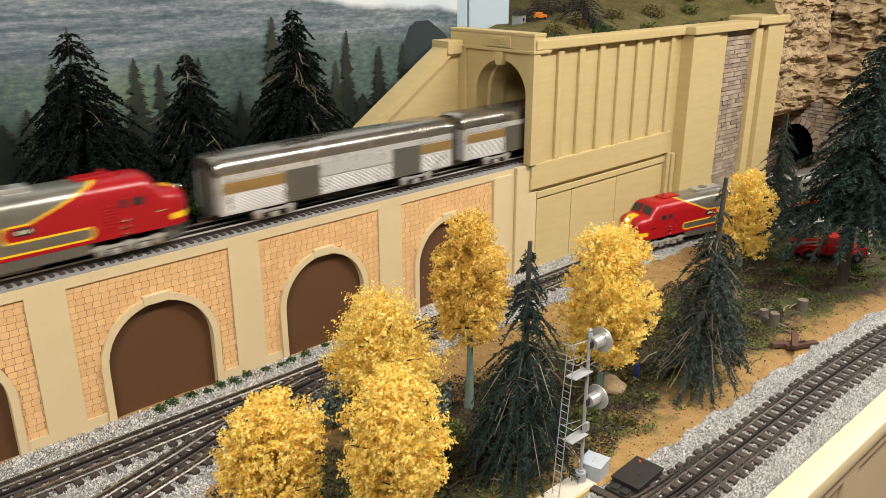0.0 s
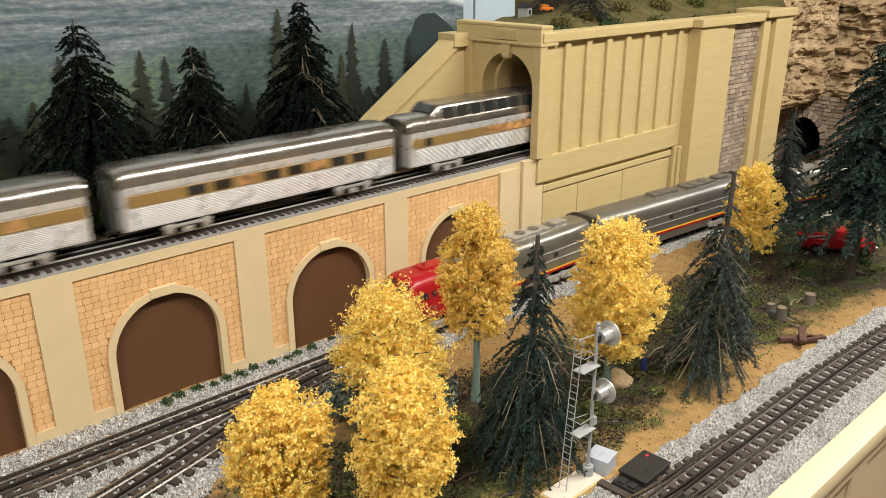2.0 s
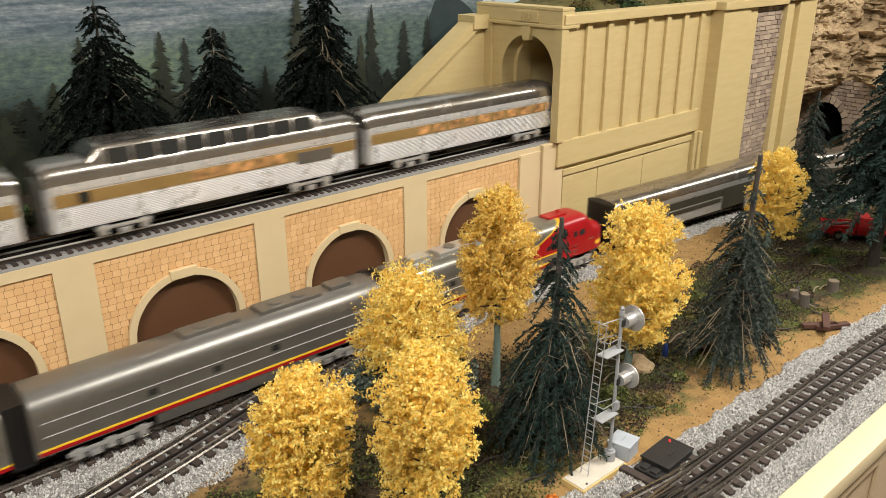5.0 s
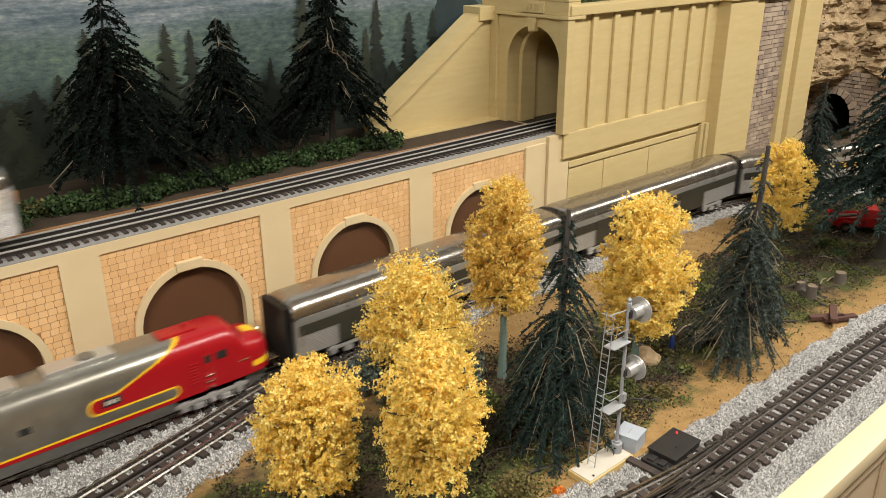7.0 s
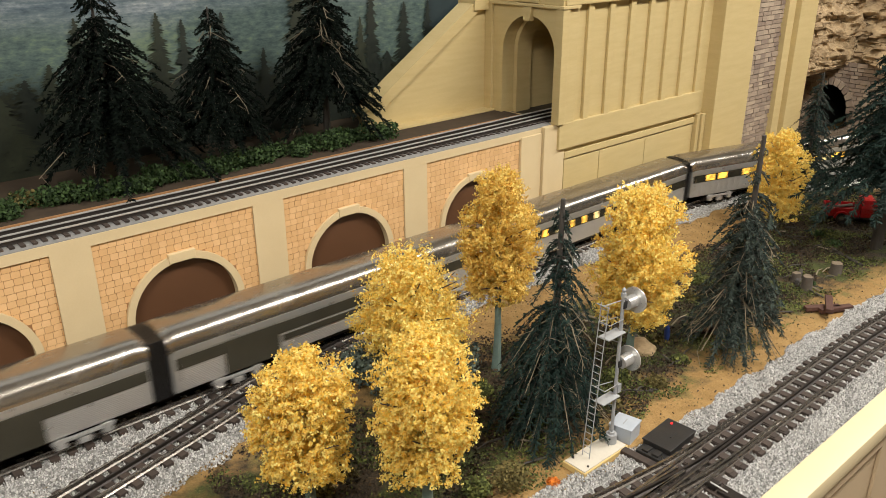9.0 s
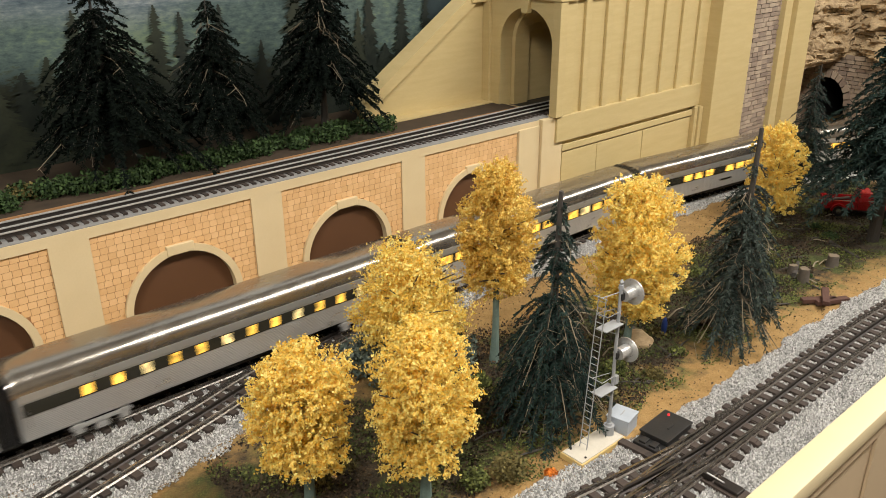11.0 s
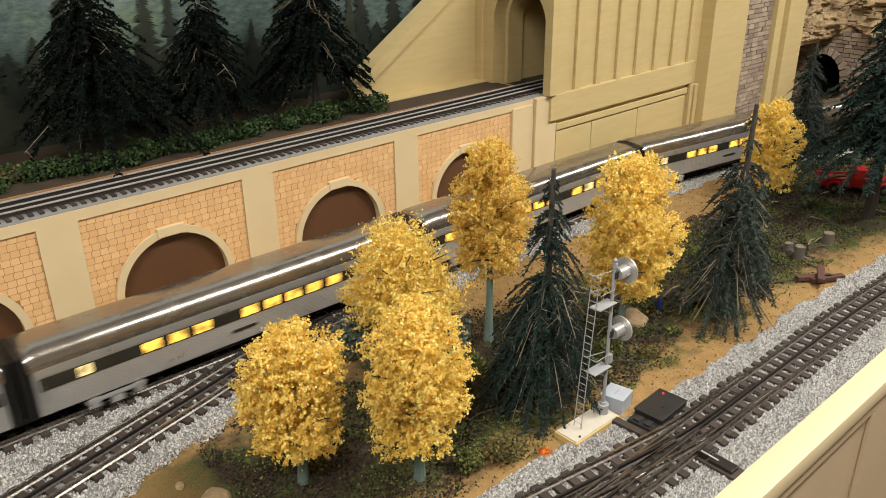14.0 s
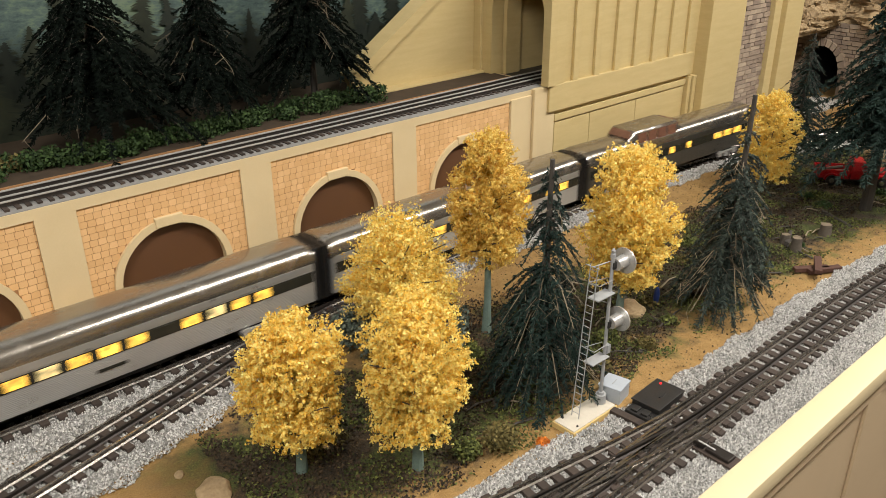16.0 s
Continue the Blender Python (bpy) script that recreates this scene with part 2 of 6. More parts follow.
def ground_material():
    m, tree, bsdf = start("earth_and_turf")
    vec = coords(tree)
    big, mid, fine = noise_tex(tree, vec, 7, 4), noise_tex(tree, vec, 60, 4), noise_tex(tree, vec, 700, 3)
    sand = ramp(tree, mid * 0.5 + fine * 0.5, [(0.3, (0.21, 0.118, 0.036)), (0.7, (0.42, 0.265, 0.098))])
    brown = ramp(tree, mid * 0.4 + fine * 0.6, [(0.32, (0.010, 0.008, 0.005)), (0.52, (0.040, 0.028, 0.014)), (0.70, (0.12, 0.075, 0.032))])
    moss = ramp(tree, mid * 0.4 + fine * 0.6, [(0.32, (0.016, 0.022, 0.005)), (0.55, (0.060, 0.072, 0.016)), (0.70, (0.16, 0.16, 0.045))])
    tufty = noise_tex(tree, vec, 24, 4)
    pick = tree.nodes.new("ShaderNodeClamp")
    tree.links.new(((tufty - 0.5) * 9.0 + 0.45).s, pick.inputs[0])
    dark = mix(tree, Sock(tree, pick.outputs[0]), brown, moss)
    sep = tree.nodes.new("ShaderNodeSeparateXYZ")
    tree.links.new(vec.s, sep.inputs[0])
    x, y = Sock(tree, sep.outputs[0]), Sock(tree, sep.outputs[1])
    # the litter lies in the middle of the strip between the tracks; the margins are bare sand
    edge = (y + 0.300 + (x - 0.3) * 0.03).abs()
    cover = (edge.neg() + 0.113 + (x - 0.75).max(0.0) * 0.12 + (big - 0.5) * 0.11 + (mid - 0.5) * 0.14) * 22.0
    left = (x + 0.07 + (mid - 0.5) * 0.08) * 14.0
    n = tree.nodes.new("ShaderNodeClamp")
    tree.links.new(cover.min(left).s, n.inputs[0])
    col = mix(tree, Sock(tree, n.outputs[0]), sand, dark)
    tree.links.new(col.s, bsdf.inputs["Base Color"])
    bsdf.inputs["Roughness"].default_value = 0.95
    bump(tree, bsdf, fine * 0.5 + mid * 0.5, 0.8, 0.003)
    return m


def hill_material():
    m, tree, bsdf = start("grassy_hill")
    vec = coords(tree)
    big, mid, fine = noise_tex(tree, vec, 5, 4), noise_tex(tree, vec, 45, 4), noise_tex(tree, vec, 400, 3)
    grass = ramp(tree, mid * 0.5 + fine * 0.5, [(0.3, (0.05, 0.05, 0.012)), (0.7, (0.22, 0.18, 0.06))])
    rock = ramp(tree, mid * 0.6 + fine * 0.4, [(0.3, (0.16, 0.10, 0.045)), (0.7, (0.58, 0.42, 0.22))])
    geo = tree.nodes.new("ShaderNodeNewGeometry")
    sep = tree.nodes.new("ShaderNodeSeparateXYZ")
    tree.links.new(geo.outputs["True Normal"], sep.inputs[0])
    steep = (Sock(tree, sep.outputs[2]).neg() + 0.74 + (big - 0.5) * 0.5) * 7.0
    n = tree.nodes.new("ShaderNodeClamp")
    tree.links.new(steep.s, n.inputs[0])
    col = mix(tree, Sock(tree, n.outputs[0]), grass, rock)
    tree.links.new(col.s, bsdf.inputs["Base Color"])
    bsdf.inputs["Roughness"].default_value = 0.95
    bump(tree, bsdf, fine * 0.4 + mid * 0.6, 0.9, 0.006)
    return m


def mural_material():
    """A printed panorama: pale sky, banded mountains, green slopes, a dark wood at the foot."""
    m, tree, bsdf = start("printed_mountain_panorama")
    vec = coords(tree)
    sep = tree.nodes.new("ShaderNodeSeparateXYZ")
    tree.links.new(vec.s, sep.inputs[0])
    x, z = Sock(tree, sep.outputs[0]), Sock(tree, sep.outputs[2])
    big = noise_tex(tree, vec, 5, 5)
    strata = noise_tex(tree, vec, 20, 6, (0.35, 1, 4.2), 0.68)
    fine = noise_tex(tree, vec, 120, 4, (0.6, 1, 1.6), 0.7)
    level = z + (big - 0.5) * 0.10
    slope = ramp(tree, strata * 0.62 + fine * 0.38, [(0.38, (0.055, 0.085, 0.11)), (0.47, (0.115, 0.155, 0.18)), (0.55, (0.21, 0.25, 0.275)), (0.62, (0.36, 0.39, 0.39)), (0.67, (0.72, 0.74, 0.74))])
    meadow = ramp(tree, big * 0.45 + fine * 0.55, [(0.38, (0.034, 0.060, 0.062)), (0.50, (0.085, 0.128, 0.118)), (0.60, (0.155, 0.215, 0.140))])
    wood = ramp(tree, fine, [(0.38, (0.004, 0.007, 0.005)), (0.72, (0.026, 0.032, 0.014))])
    sky = ramp(tree, big, [(0.3, (0.52, 0.62, 0.70)), (0.7, (0.80, 0.83, 0.86))])
    def clamp(s):
        n = tree.nodes.new("ShaderNodeClamp")
        tree.links.new(s.s, n.inputs[0])
        return Sock(tree, n.outputs[0])
    c = mix(tree, clamp((level - 0.350) * 30.0), meadow, slope)
    c = mix(tree, clamp((z + (big - 0.5) * 0.06 + x * 0.11 - 0.485) * 90.0), c, sky)
    c = mix(tree, clamp((level.neg() + 0.301 - x * 0.04 + (fine - 0.5) * 0.10) * 45.0), c, wood)
    tree.links.new(c.s, bsdf.inputs["Base Color"])
    bsdf.inputs["Roughness"].default_value = 0.55
    return m


def livery_material():
    """Red front with yellow-edged sweep, on silver. x runs back from the nose, z up from the rail."""
    m, tree, bsdf = start("red_and_silver_livery")
    vec = coords(tree)
    sep = tree.nodes.new("ShaderNodeSeparateXYZ")
    tree.links.new(vec.s, sep.inputs[0])
    x, y, z = (Sock(tree, o) for o in sep.outputs)
    def capsule(x0, x1, zc, r):
        dx = ((x - (x0 + x1) / 2).abs() - (x1 - x0) / 2).max(0.0)
        dz = z - zc
        return (dx * dx + dz * dz).op("SQRT") - r
    tongue = capsule(-1, 0.190, 0.0458, 0.0082)
    top = (z.neg() + 0.0470).max(((x - 0.098) + (z - 0.083) * 2.5) * 0.37)
    hole = capsule(0.117, 2, 0.0322, 0.0068)
    low = (z - 0.042).max(hole.neg()).max((x - 0.188).min(z - 0.0322))
    d = tongue.min(top).min(low)
    red = d.lt(0.0)
    edge = d.abs().lt(0.0011)
    whisk = capsule(-0.02, 0.022, 0.031, 0.0036).lt(0.0)
    nose = (x - 0.022).max(z.neg() + 0.048).max(y.abs() - 0.0085).lt(0.0)
    grain = noise_tex(tree, vec, 200, 3)
    silver = ramp(tree, noise_tex(tree, vec, 30, 3), [(0.3, (0.25, 0.24, 0.205)), (0.7, (0.36, 0.345, 0.30))])
    col = mix(tree, red, silver, (0.34, 0.006, 0.011))
    yel = edge.max(whisk).max(nose)
    col = mix(tree, yel, col, (0.80, 0.50, 0.02))
    tree.links.new(col.s, bsdf.inputs["Base Color"])
    paint = red.max(yel)
    tree.links.new(((paint - 1.0).abs() * 0.75).s, bsdf.inputs["Metallic"])
    tree.links.new((grain * 0.15 + 0.24).s, bsdf.inputs["Roughness"])
    return m


M["ground"], M["hill"], M["mural"], M["livery"] = ground_material(), hill_material(), mural_material(), livery_material()


# ---------------------------------------------------------------- mesh helpers
class Mesh:
    """Collects vertices and faces."""

    def __init__(self):
        self.v, self.f = [], []

    def add(self, verts, faces):
        o = len(self.v)
        self.v += [tuple(p) for p in verts]
        self.f += [tuple(i + o for i in q) for q in faces]
        return self

    def box(self, x0, x1, y0, y1, z0, z1):
        v = [(x, y, z) for x in (x0, x1) for y in (y0, y1) for z in (z0, z1)]
        return self.add(v, [(0, 1, 3, 2), (4, 6, 7, 5), (0, 4, 5, 1), (2, 3, 7, 6), (0, 2, 6, 4), (1, 5, 7, 3)])

    def soft_box(self, x0, x1, y0, y1, z0, z1, b):
        """A box with its edges cut back by b."""
        bm = bmesh.new()
        bmesh.ops.create_cube(bm, size=1)
        for p in bm.verts:
            p.co = Vector(((x0 + x1) / 2 + p.co.x * (x1 - x0), (y0 + y1) / 2 + p.co.y * (y1 - y0), (z0 + z1) / 2 + p.co.z * (z1 - z0)))
        bmesh.ops.bevel(bm, geom=list(bm.edges), offset=b, segments=2, affect="EDGES", profile=0.6)
        self.take(bm)
        return self

    def take(self, bm):
        bm.verts.index_update()
        self.add([p.co[:] for p in bm.verts], [[p.index for p in q.verts] for q in bm.faces])
        bm.free()
        return self

    def tube(self, a, b, r0, r1=None, n=8, caps=True):
        a, b, r1 = Vector(a), Vector(b), r0 if r1 is None else r1
        d = (b - a).normalized()
        u = d.orthogonal().normalized()
        w = d.cross(u)
        ring = [[c + (u * math.cos(k * 2 * PI / n) + w * math.sin(k * 2 * PI / n)) * r for k in range(n)] for c, r in ((a, r0), (b, r1))]
        faces = [(k, (k + 1) % n, n + (k + 1) % n, n + k) for k in range(n)]
        if caps:
            faces += [tuple(range(n))[::-1], tuple(range(n, 2 * n))]
        return self.add(ring[0] + ring[1], faces)

    def loft(self, rings, caps=True, closed=True):
        n = len(rings[0])
        faces = []
        for i in range(len(rings) - 1):
            for k in range(n if closed else n - 1):
                faces.append((i * n + k, i * n + (k + 1) % n, (i + 1) * n + (k + 1) % n, (i + 1) * n + k))
        if caps:
            faces += [tuple(range(n))[::-1], tuple(range((len(rings) - 1) * n, len(rings) * n))]
        return self.add([p for r in rings for p in r], faces)

    def moved(self, m):
        self.v = [tuple(m @ Vector(p)) for p in self.v]
        return self


def data_of(name, mesh, material, smooth=False):
    me = bpy.data.meshes.new(name)
    me.from_pydata(mesh.v, [], mesh.f)
    me.materials.append(material)
    if smooth:
        me.shade_smooth()
        me.set_sharp_from_angle(angle=radians(40))
    me.update()
    return me


def part(name, mesh, material, parent=None, label="", smooth=False, kind=""):
    ob = new(name, data_of(name, mesh, material, smooth))
    if parent:
        ob.parent = parent
    return tagged(ob, label, kind=kind)


def piece(name, me, parent, m=None):
    ob = new(name, me)
    ob.parent = parent
    if m is not None:
        ob.matrix_basis = m
    return ob


def thing(name, label, category, group="", kind="", m=None):
    ob = tagged(new(name), label, category, group, kind)
    if m is not None:
        ob.matrix_basis = m
    return ob


def quads(name, centres, ax, ay, material, parent=None, kind="", label=""):
    """Many small four-cornered leaves: centre, half-axis vectors (all N x 3 arrays)."""
    n = len(centres)
    v = np.empty((n, 4, 3))
    v[:, 0], v[:, 1], v[:, 2], v[:, 3] = centres - ax - ay * 0.4, centres + ax - ay, centres + ax * 0.6 + ay, centres - ax * 0.8 + ay * 0.8
    me = bpy.data.meshes.new(name)
    me.from_pydata(v.reshape(-1, 3).tolist(), [], np.arange(n * 4).reshape(n, 4).tolist())
    me.materials.append(material)
    me.update()
    ob = new(name, me)
    if parent:
        ob.parent = parent
    return tagged(ob, label, kind=kind)


def stones(name, centres, size, material, rng, parent=None, label="", kind="stuff"):
    """Many small four-faced chips."""
    n = len(centres)
    base = np.array([(1, 0, -0.5), (-0.5, 0.87, -0.5), (-0.5, -0.87, -0.5), (0, 0, 0.9)])
    q = rng.normal(size=(n, 4, 3)) * 0.28 + base
    a = rng.uniform(0, 2 * PI, n)
    c, s = np.cos(a)[:, None], np.sin(a)[:, None]
    v = np.stack([q[..., 0] * c - q[..., 1] * s, q[..., 0] * s + q[..., 1] * c, q[..., 2]], -1)
    v = v * (size * rng.uniform(0.6, 1.35, (n, 1, 1))) + centres[:, None]
    f = (np.arange(n)[:, None, None] * 4 + np.array([(0, 1, 3), (1, 2, 3), (2, 0, 3), (0, 2, 1)])).reshape(-1, 3)
    me = bpy.data.meshes.new(name)
    me.from_pydata(v.reshape(-1, 3).tolist(), [], f.tolist())
    me.materials.append(material)
    me.update()
    ob = new(name, me)
    if parent:
        ob.parent = parent
    return tagged(ob, label, kind=kind)


# ---------------------------------------------------------------- room and benchwork
def setting(name, mesh, material, label, category, smooth=False):
    return tagged(part(name, mesh, material, smooth=smooth), label, category, kind="structure")


X0, X1 = -5.2, 7.4
setting("floor", Mesh().box(X0 - 1, X1 + 1, -3.2, 1.6, -1.06, -1.0), M["carpet"], "brown carpeted floor of the layout room", "floor")
setting("ceiling", Mesh().box(X0 - 1, X1 + 1, -3.2, 1.6, 1.50, 1.55), M["ceiling"], "plain off-white ceiling", "ceiling")
setting("wall_south", Mesh().box(X0 - 1, X1 + 1, -3.3, -3.2, -1.0, 1.5), M["room_wall"], "plain cream wall behind the aisle", "wall")
setting("wall_west", Mesh().box(X0 - 1.1, X0 - 1, -3.3, 1.7, -1.0, 1.5), M["room_wall"], "plain cream end wall", "wall")
setting("wall_east", Mesh().box(X1 + 1, X1 + 1.1, -3.3, 1.7, -1.0, 1.5), M["room_wall"], "plain cream end wall", "wall")
wall_north = setting("wall_north", Mesh().box(X0 - 1, X1 + 1, 1.6, 1.7, -1.0, 1.5), M["sky_wall"], "pale blue painted wall behind the scenery", "wall")
setting("sky_panel", Mesh().box(0.80, 0.918, 0.345, 0.355, 0.2, 1.2).box(0.921, 1.035, 0.342, 0.352, 0.2, 1.2), M["sky_wall"], "pale blue sky panels with an upright seam", "backdrop")

for lx, ly in LAMPS:
    fx = thing("ceiling_light", "long white ceiling light fixture, lit", "ceiling light", "ceiling lights", m=pose(lx, ly, 1.5))
    part("frame", Mesh().box(-0.60, -0.56, -0.18, 0.18, -0.05, 0).box(0.56, 0.60, -0.18, 0.18, -0.05, 0).box(-0.56, 0.56, -0.18, -0.15, -0.05, 0).box(-0.56, 0.56, 0.15, 0.18, -0.05, 0), M["ceiling"], fx)
    part("diffuser", Mesh().box(-0.55, 0.55, -0.145, 0.145, -0.045, -0.04), glowing("lit_diffuser", (1.0, 0.86, 0.68), 2.0), fx)

# the base board with its ground
def ground_height(x, y):
    return 0.004 * (noise.noise((x * 6, y * 6, 3)) + 0.5 * noise.noise((x * 22, y * 22, 7))) - 0.001


gm = Mesh()
nx, ny = 420, 64
xs, ys = np.linspace(X0, 1.80, nx), np.linspace(-0.592, 0.03, ny)
gm.v = [(x, y, ground_height(x, y)) for x in xs for y in ys]
gm.f = [(i * ny + j, (i + 1) * ny + j, (i + 1) * ny + j + 1, i * ny + j + 1) for i in range(nx - 1) for j in range(ny - 1)]
ground = setting("ground", gm, M["ground"], "sandy earth with dark leaf litter and turf", "ground", smooth=True)
setting("benchwork", Mesh().box(X0, X1, -0.592, 1.0, -0.09, -0.03), M["fascia_face"], "board that carries the scenery", "table")

fascia = thing("fascia", "cream painted edge board with recessed panels", "edge board", kind="structure")
part("rail_cap", Mesh().soft_box(X0, X1, -0.616, -0.590, 0.030, 0.050, 0.003), M["fascia"], fascia, smooth=True)
part("board", Mesh().box(X0, X1, -0.608, -0.5935, -0.60, 0.030), M["fascia_face"], fascia)
for i in range(14):
    xa = -1.6 + i * 0.30
    part("stile", Mesh().soft_box(xa, xa + 0.035, -0.6115, -0.608, -0.55, 0.012, 0.0015), M["fascia_face"], fascia)
part("top_trim", Mesh().soft_box(-1.6, 2.64, -0.6120, -0.608, 0.012, 0.030, 0.0015), M["fascia_face"], fascia)

# ---------------------------------------------------------------- arcade wall
P, PW, DECK = 0.2268, 0.186, 0.182
ARC_C, ARC_R, ARC_S, TRIM = 0.0935, 0.0625, 0.0665, 0.0082
arcade = thing("arcade_wall", "cream retaining wall with tan brick panels and blind arches", "wall", kind="structure")


def arch_z(x, r):
    """Height of the arch of radius r over the panel, or None outside it."""
    d = abs(x - ARC_C)
    return ARC_S + math.sqrt(max(r * r - d * d, 0)) if d < r else None


def arcade_module(x0):
    a = Mesh()
    a.box(x0 + PW, x0 + P, 0, 0.03, -0.03, DECK - 0.008)
    part("pilaster", a, M["stucco"], arcade)
    a = Mesh().box(x0, x0 + PW, 0, 0.03, 0.1705, DECK - 0.008)
    part("top_band", a, M["stucco"], arcade)
    a = Mesh()
    for s in (0, 1):
        xa, xb = (x0, x0 + ARC_C - ARC_R - 0.003) if s == 0 else (x0 + ARC_C + ARC_R + 0.003, x0 + PW)
        a.box(xa, xb, 0, 0.03, -0.03, 0.014)
    part("plinth", a, M["stucco"], arcade)
    # joint sheet with the arch cut out
    a = Mesh()
    RI = ARC_R + 0.0062
    cols = sorted(set([0, PW] + [ARC_C + RI * math.cos(k * PI / 24) for k in range(25)]))
    for xa, xb in zip(cols[:-1], cols[1:]):
        za = arch_z(xa, RI) if ARC_C - RI < (xa + xb) / 2 < ARC_C + RI else 0.012
        zb = arch_z(xb, RI) if ARC_C - RI < (xa + xb) / 2 < ARC_C + RI else 0.012
        za = ARC_S if za is None else za
        zb = ARC_S if zb is None else zb
        v = [(x0 + xa, 0.0025, za), (x0 + xb, 0.0025, zb), (x0 + xb, 0.0025, 0.172), (x0 + xa, 0.0025, 0.172)]
        a.add(v + [(p[0], 0.012, p[2]) for p in v], [(0, 1, 2, 3), (7, 6, 5, 4), (0, 4, 5, 1), (2, 6, 7, 3), (0, 3, 7, 4), (1, 5, 6, 2)])
    part("panel_back", a, M["mortar"], arcade)
    # trim round the arch
    a = Mesh()
    rings = []
    pts = [(ARC_C - ARC_R, -0.02, -1, 0), (ARC_C - ARC_R, ARC_S, -1, 0)]
    pts += [(ARC_C - ARC_R * math.cos(k * PI / 20), ARC_S + ARC_R * math.sin(k * PI / 20), -math.cos(k * PI / 20), math.sin(k * PI / 20)) for k in range(1, 20)]
    pts += [(ARC_C + ARC_R, ARC_S, 1, 0), (ARC_C + ARC_R, -0.02, 1, 0)]
    for px, pz, nx_, nz_ in pts:
        rings.append([(x0 + px, 0.012, pz), (x0 + px, -0.0018, pz), (x0 + px + nx_ * TRIM, -0.0018, pz + nz_ * TRIM), (x0 + px + nx_ * TRIM, 0.012, pz + nz_ * TRIM)])
    a.loft(rings)
    part("arch_trim", a, M["stucco"], arcade, smooth=True)
    a = Mesh().soft_box(x0 + ARC_C - 0.016, x0 + ARC_C + 0.016, -0.0028, 0.012, ARC_S + ARC_R - 0.001, ARC_S + ARC_R + TRIM + 0.002, 0.001)
    part("keystone", a, M["stucco"], arcade)
    # brown board that closes the arch
    prof = [(ARC_C - ARC_R - 0.006, -0.03)] + [(ARC_C - (ARC_R + 0.006) * math.cos(k * PI / 20), ARC_S + (ARC_R + 0.006) * math.sin(k * PI / 20)) for k in range(21)] + [(ARC_C + ARC_R + 0.006, -0.03)]
    a = Mesh().loft([[(x0 + px, yy, pz) for px, pz in prof] for yy in (0.0075, 0.012)])
    part("arch_board", a, M["brown"], arcade, "flat brown board closing the arch")
    part("core", Mesh().box(x0, x0 + P, 0.0125, 0.03, -0.03, DECK - 0.008), M["stucco"], arcade)


NXB, NZB = 21, 21
BW, BH = PW / NXB, (0.1705 - 0.014) / NZB


def panel_bricks():
    """Centres and widths of the bricks of one panel."""
    out = []
    for r in range(NZB):
        zc = 0.014 + (r + 0.5) * BH
        k = 0 if r % 2 == 0 else -0.18
        while k < NXB:
            xa, xb = max(k * BW, 0), min((k + 1) * BW, PW)
            k += 1
            xc = (xa + xb) / 2
            reach = ARC_R + 0.0012
            if any(abs(q - ARC_C) < reach and (zc - BH / 2) < (arch_z(q, reach) or ARC_S) for q in (xa, xc, xb)):
                continue
            out.append((xc, zc, xb - xa))
    return out


def brick_block(w):
    """A brick with its corners cut, so that the joints widen where they cross."""
    hw, hh, c = w / 2 - 0.00022, BH / 2 - 0.00022, 0.0006
    eight = [(-hw + c, -hh), (hw - c, -hh), (hw, -hh + c), (hw, hh - c), (hw - c, hh), (-hw + c, hh), (-hw, hh - c), (-hw, -hh + c)]
    q = Mesh().add([(x, y, z) for y in (0.005, 0.0019) for x, z in eight], [tuple(range(8, 16))])
    return q.add([(x, y, z) for y in (0.005, 0.0019) for x, z in eight], [(i, (i + 1) % 8, 8 + (i + 1) % 8, 8 + i) for i in range(8)])


MODULES = range(-20, 3)
for k in MODULES:
    arcade_module(k * P)
deck = thing("upper_deck", "cream deck of the upper line along the wall top", "deck", kind="structure")
part("slab", Mesh().box(X0, 0.735, 0.0, 0.26, DECK - 0.008, DECK), M["stucco"], deck)
part("end_pilaster", Mesh().soft_box(0.640, 0.686, -0.002, 0.03, -0.02, DECK - 0.008, 0.001), M["stucco"], deck)
part("end_pier", Mesh().soft_box(0.6865, 0.735, -0.007, 0.03, -0.02, DECK + 0.001, 0.001), M["stucco"], deck)
part("earth_bank", Mesh().box(X0, 0.72, 0.067, 0.26, DECK, DECK + 0.003), M["litter"], deck, "dark earth strip behind the upper track")
part("track_bed", Mesh().loft([[(x, 0.0010, DECK), (x, 0.0012, DECK + 0.0010), (x, 0.0060, DECK + 0.0034), (x, 0.0600, DECK + 0.0034), (x, 0.0640, DECK)] for x in (X0, 0.71)]), M["bed_grey"], deck, "grey moulded roadbed under the upper track")
part("cork_edge", Mesh().box(X0, 0.71, 0.0665, 0.0695, DECK, DECK + 0.006), M["mortar"], deck)

# ---------------------------------------------------------------- high retaining wall
YW = -0.0105
high = thing("retaining_wall", "khaki streaked retaining wall with upright ribs and cornice", "wall", kind="structure")
part("lower_face", Mesh().box(0.735, 1.136, -0.004, 0.003, -0.02, 0.142), M["khaki"], high)
for xa, xb in ((0.737, 0.826), (0.8275, 0.955), (0.9565, 1.105)):
    part("lower_panel", Mesh().soft_box(xa, xb, -0.0065, -0.004, 0.0, 0.122, 0.0006), M["khaki"], high)
part("lower_cap", Mesh().soft_box(0.735, 1.108, -0.0085, -0.004, 0.1250, 0.1355, 0.0008), M["khaki"], high)
part("upper_face", Mesh().box(0.713, 1.136, -0.005, 0.003, 0.142, 0.366), M["khaki"], high)
part("belt", Mesh().soft_box(0.716, 1.118, -0.0115, -0.005, 0.1425, 0.1845, 0.0015), M["khaki"], high)
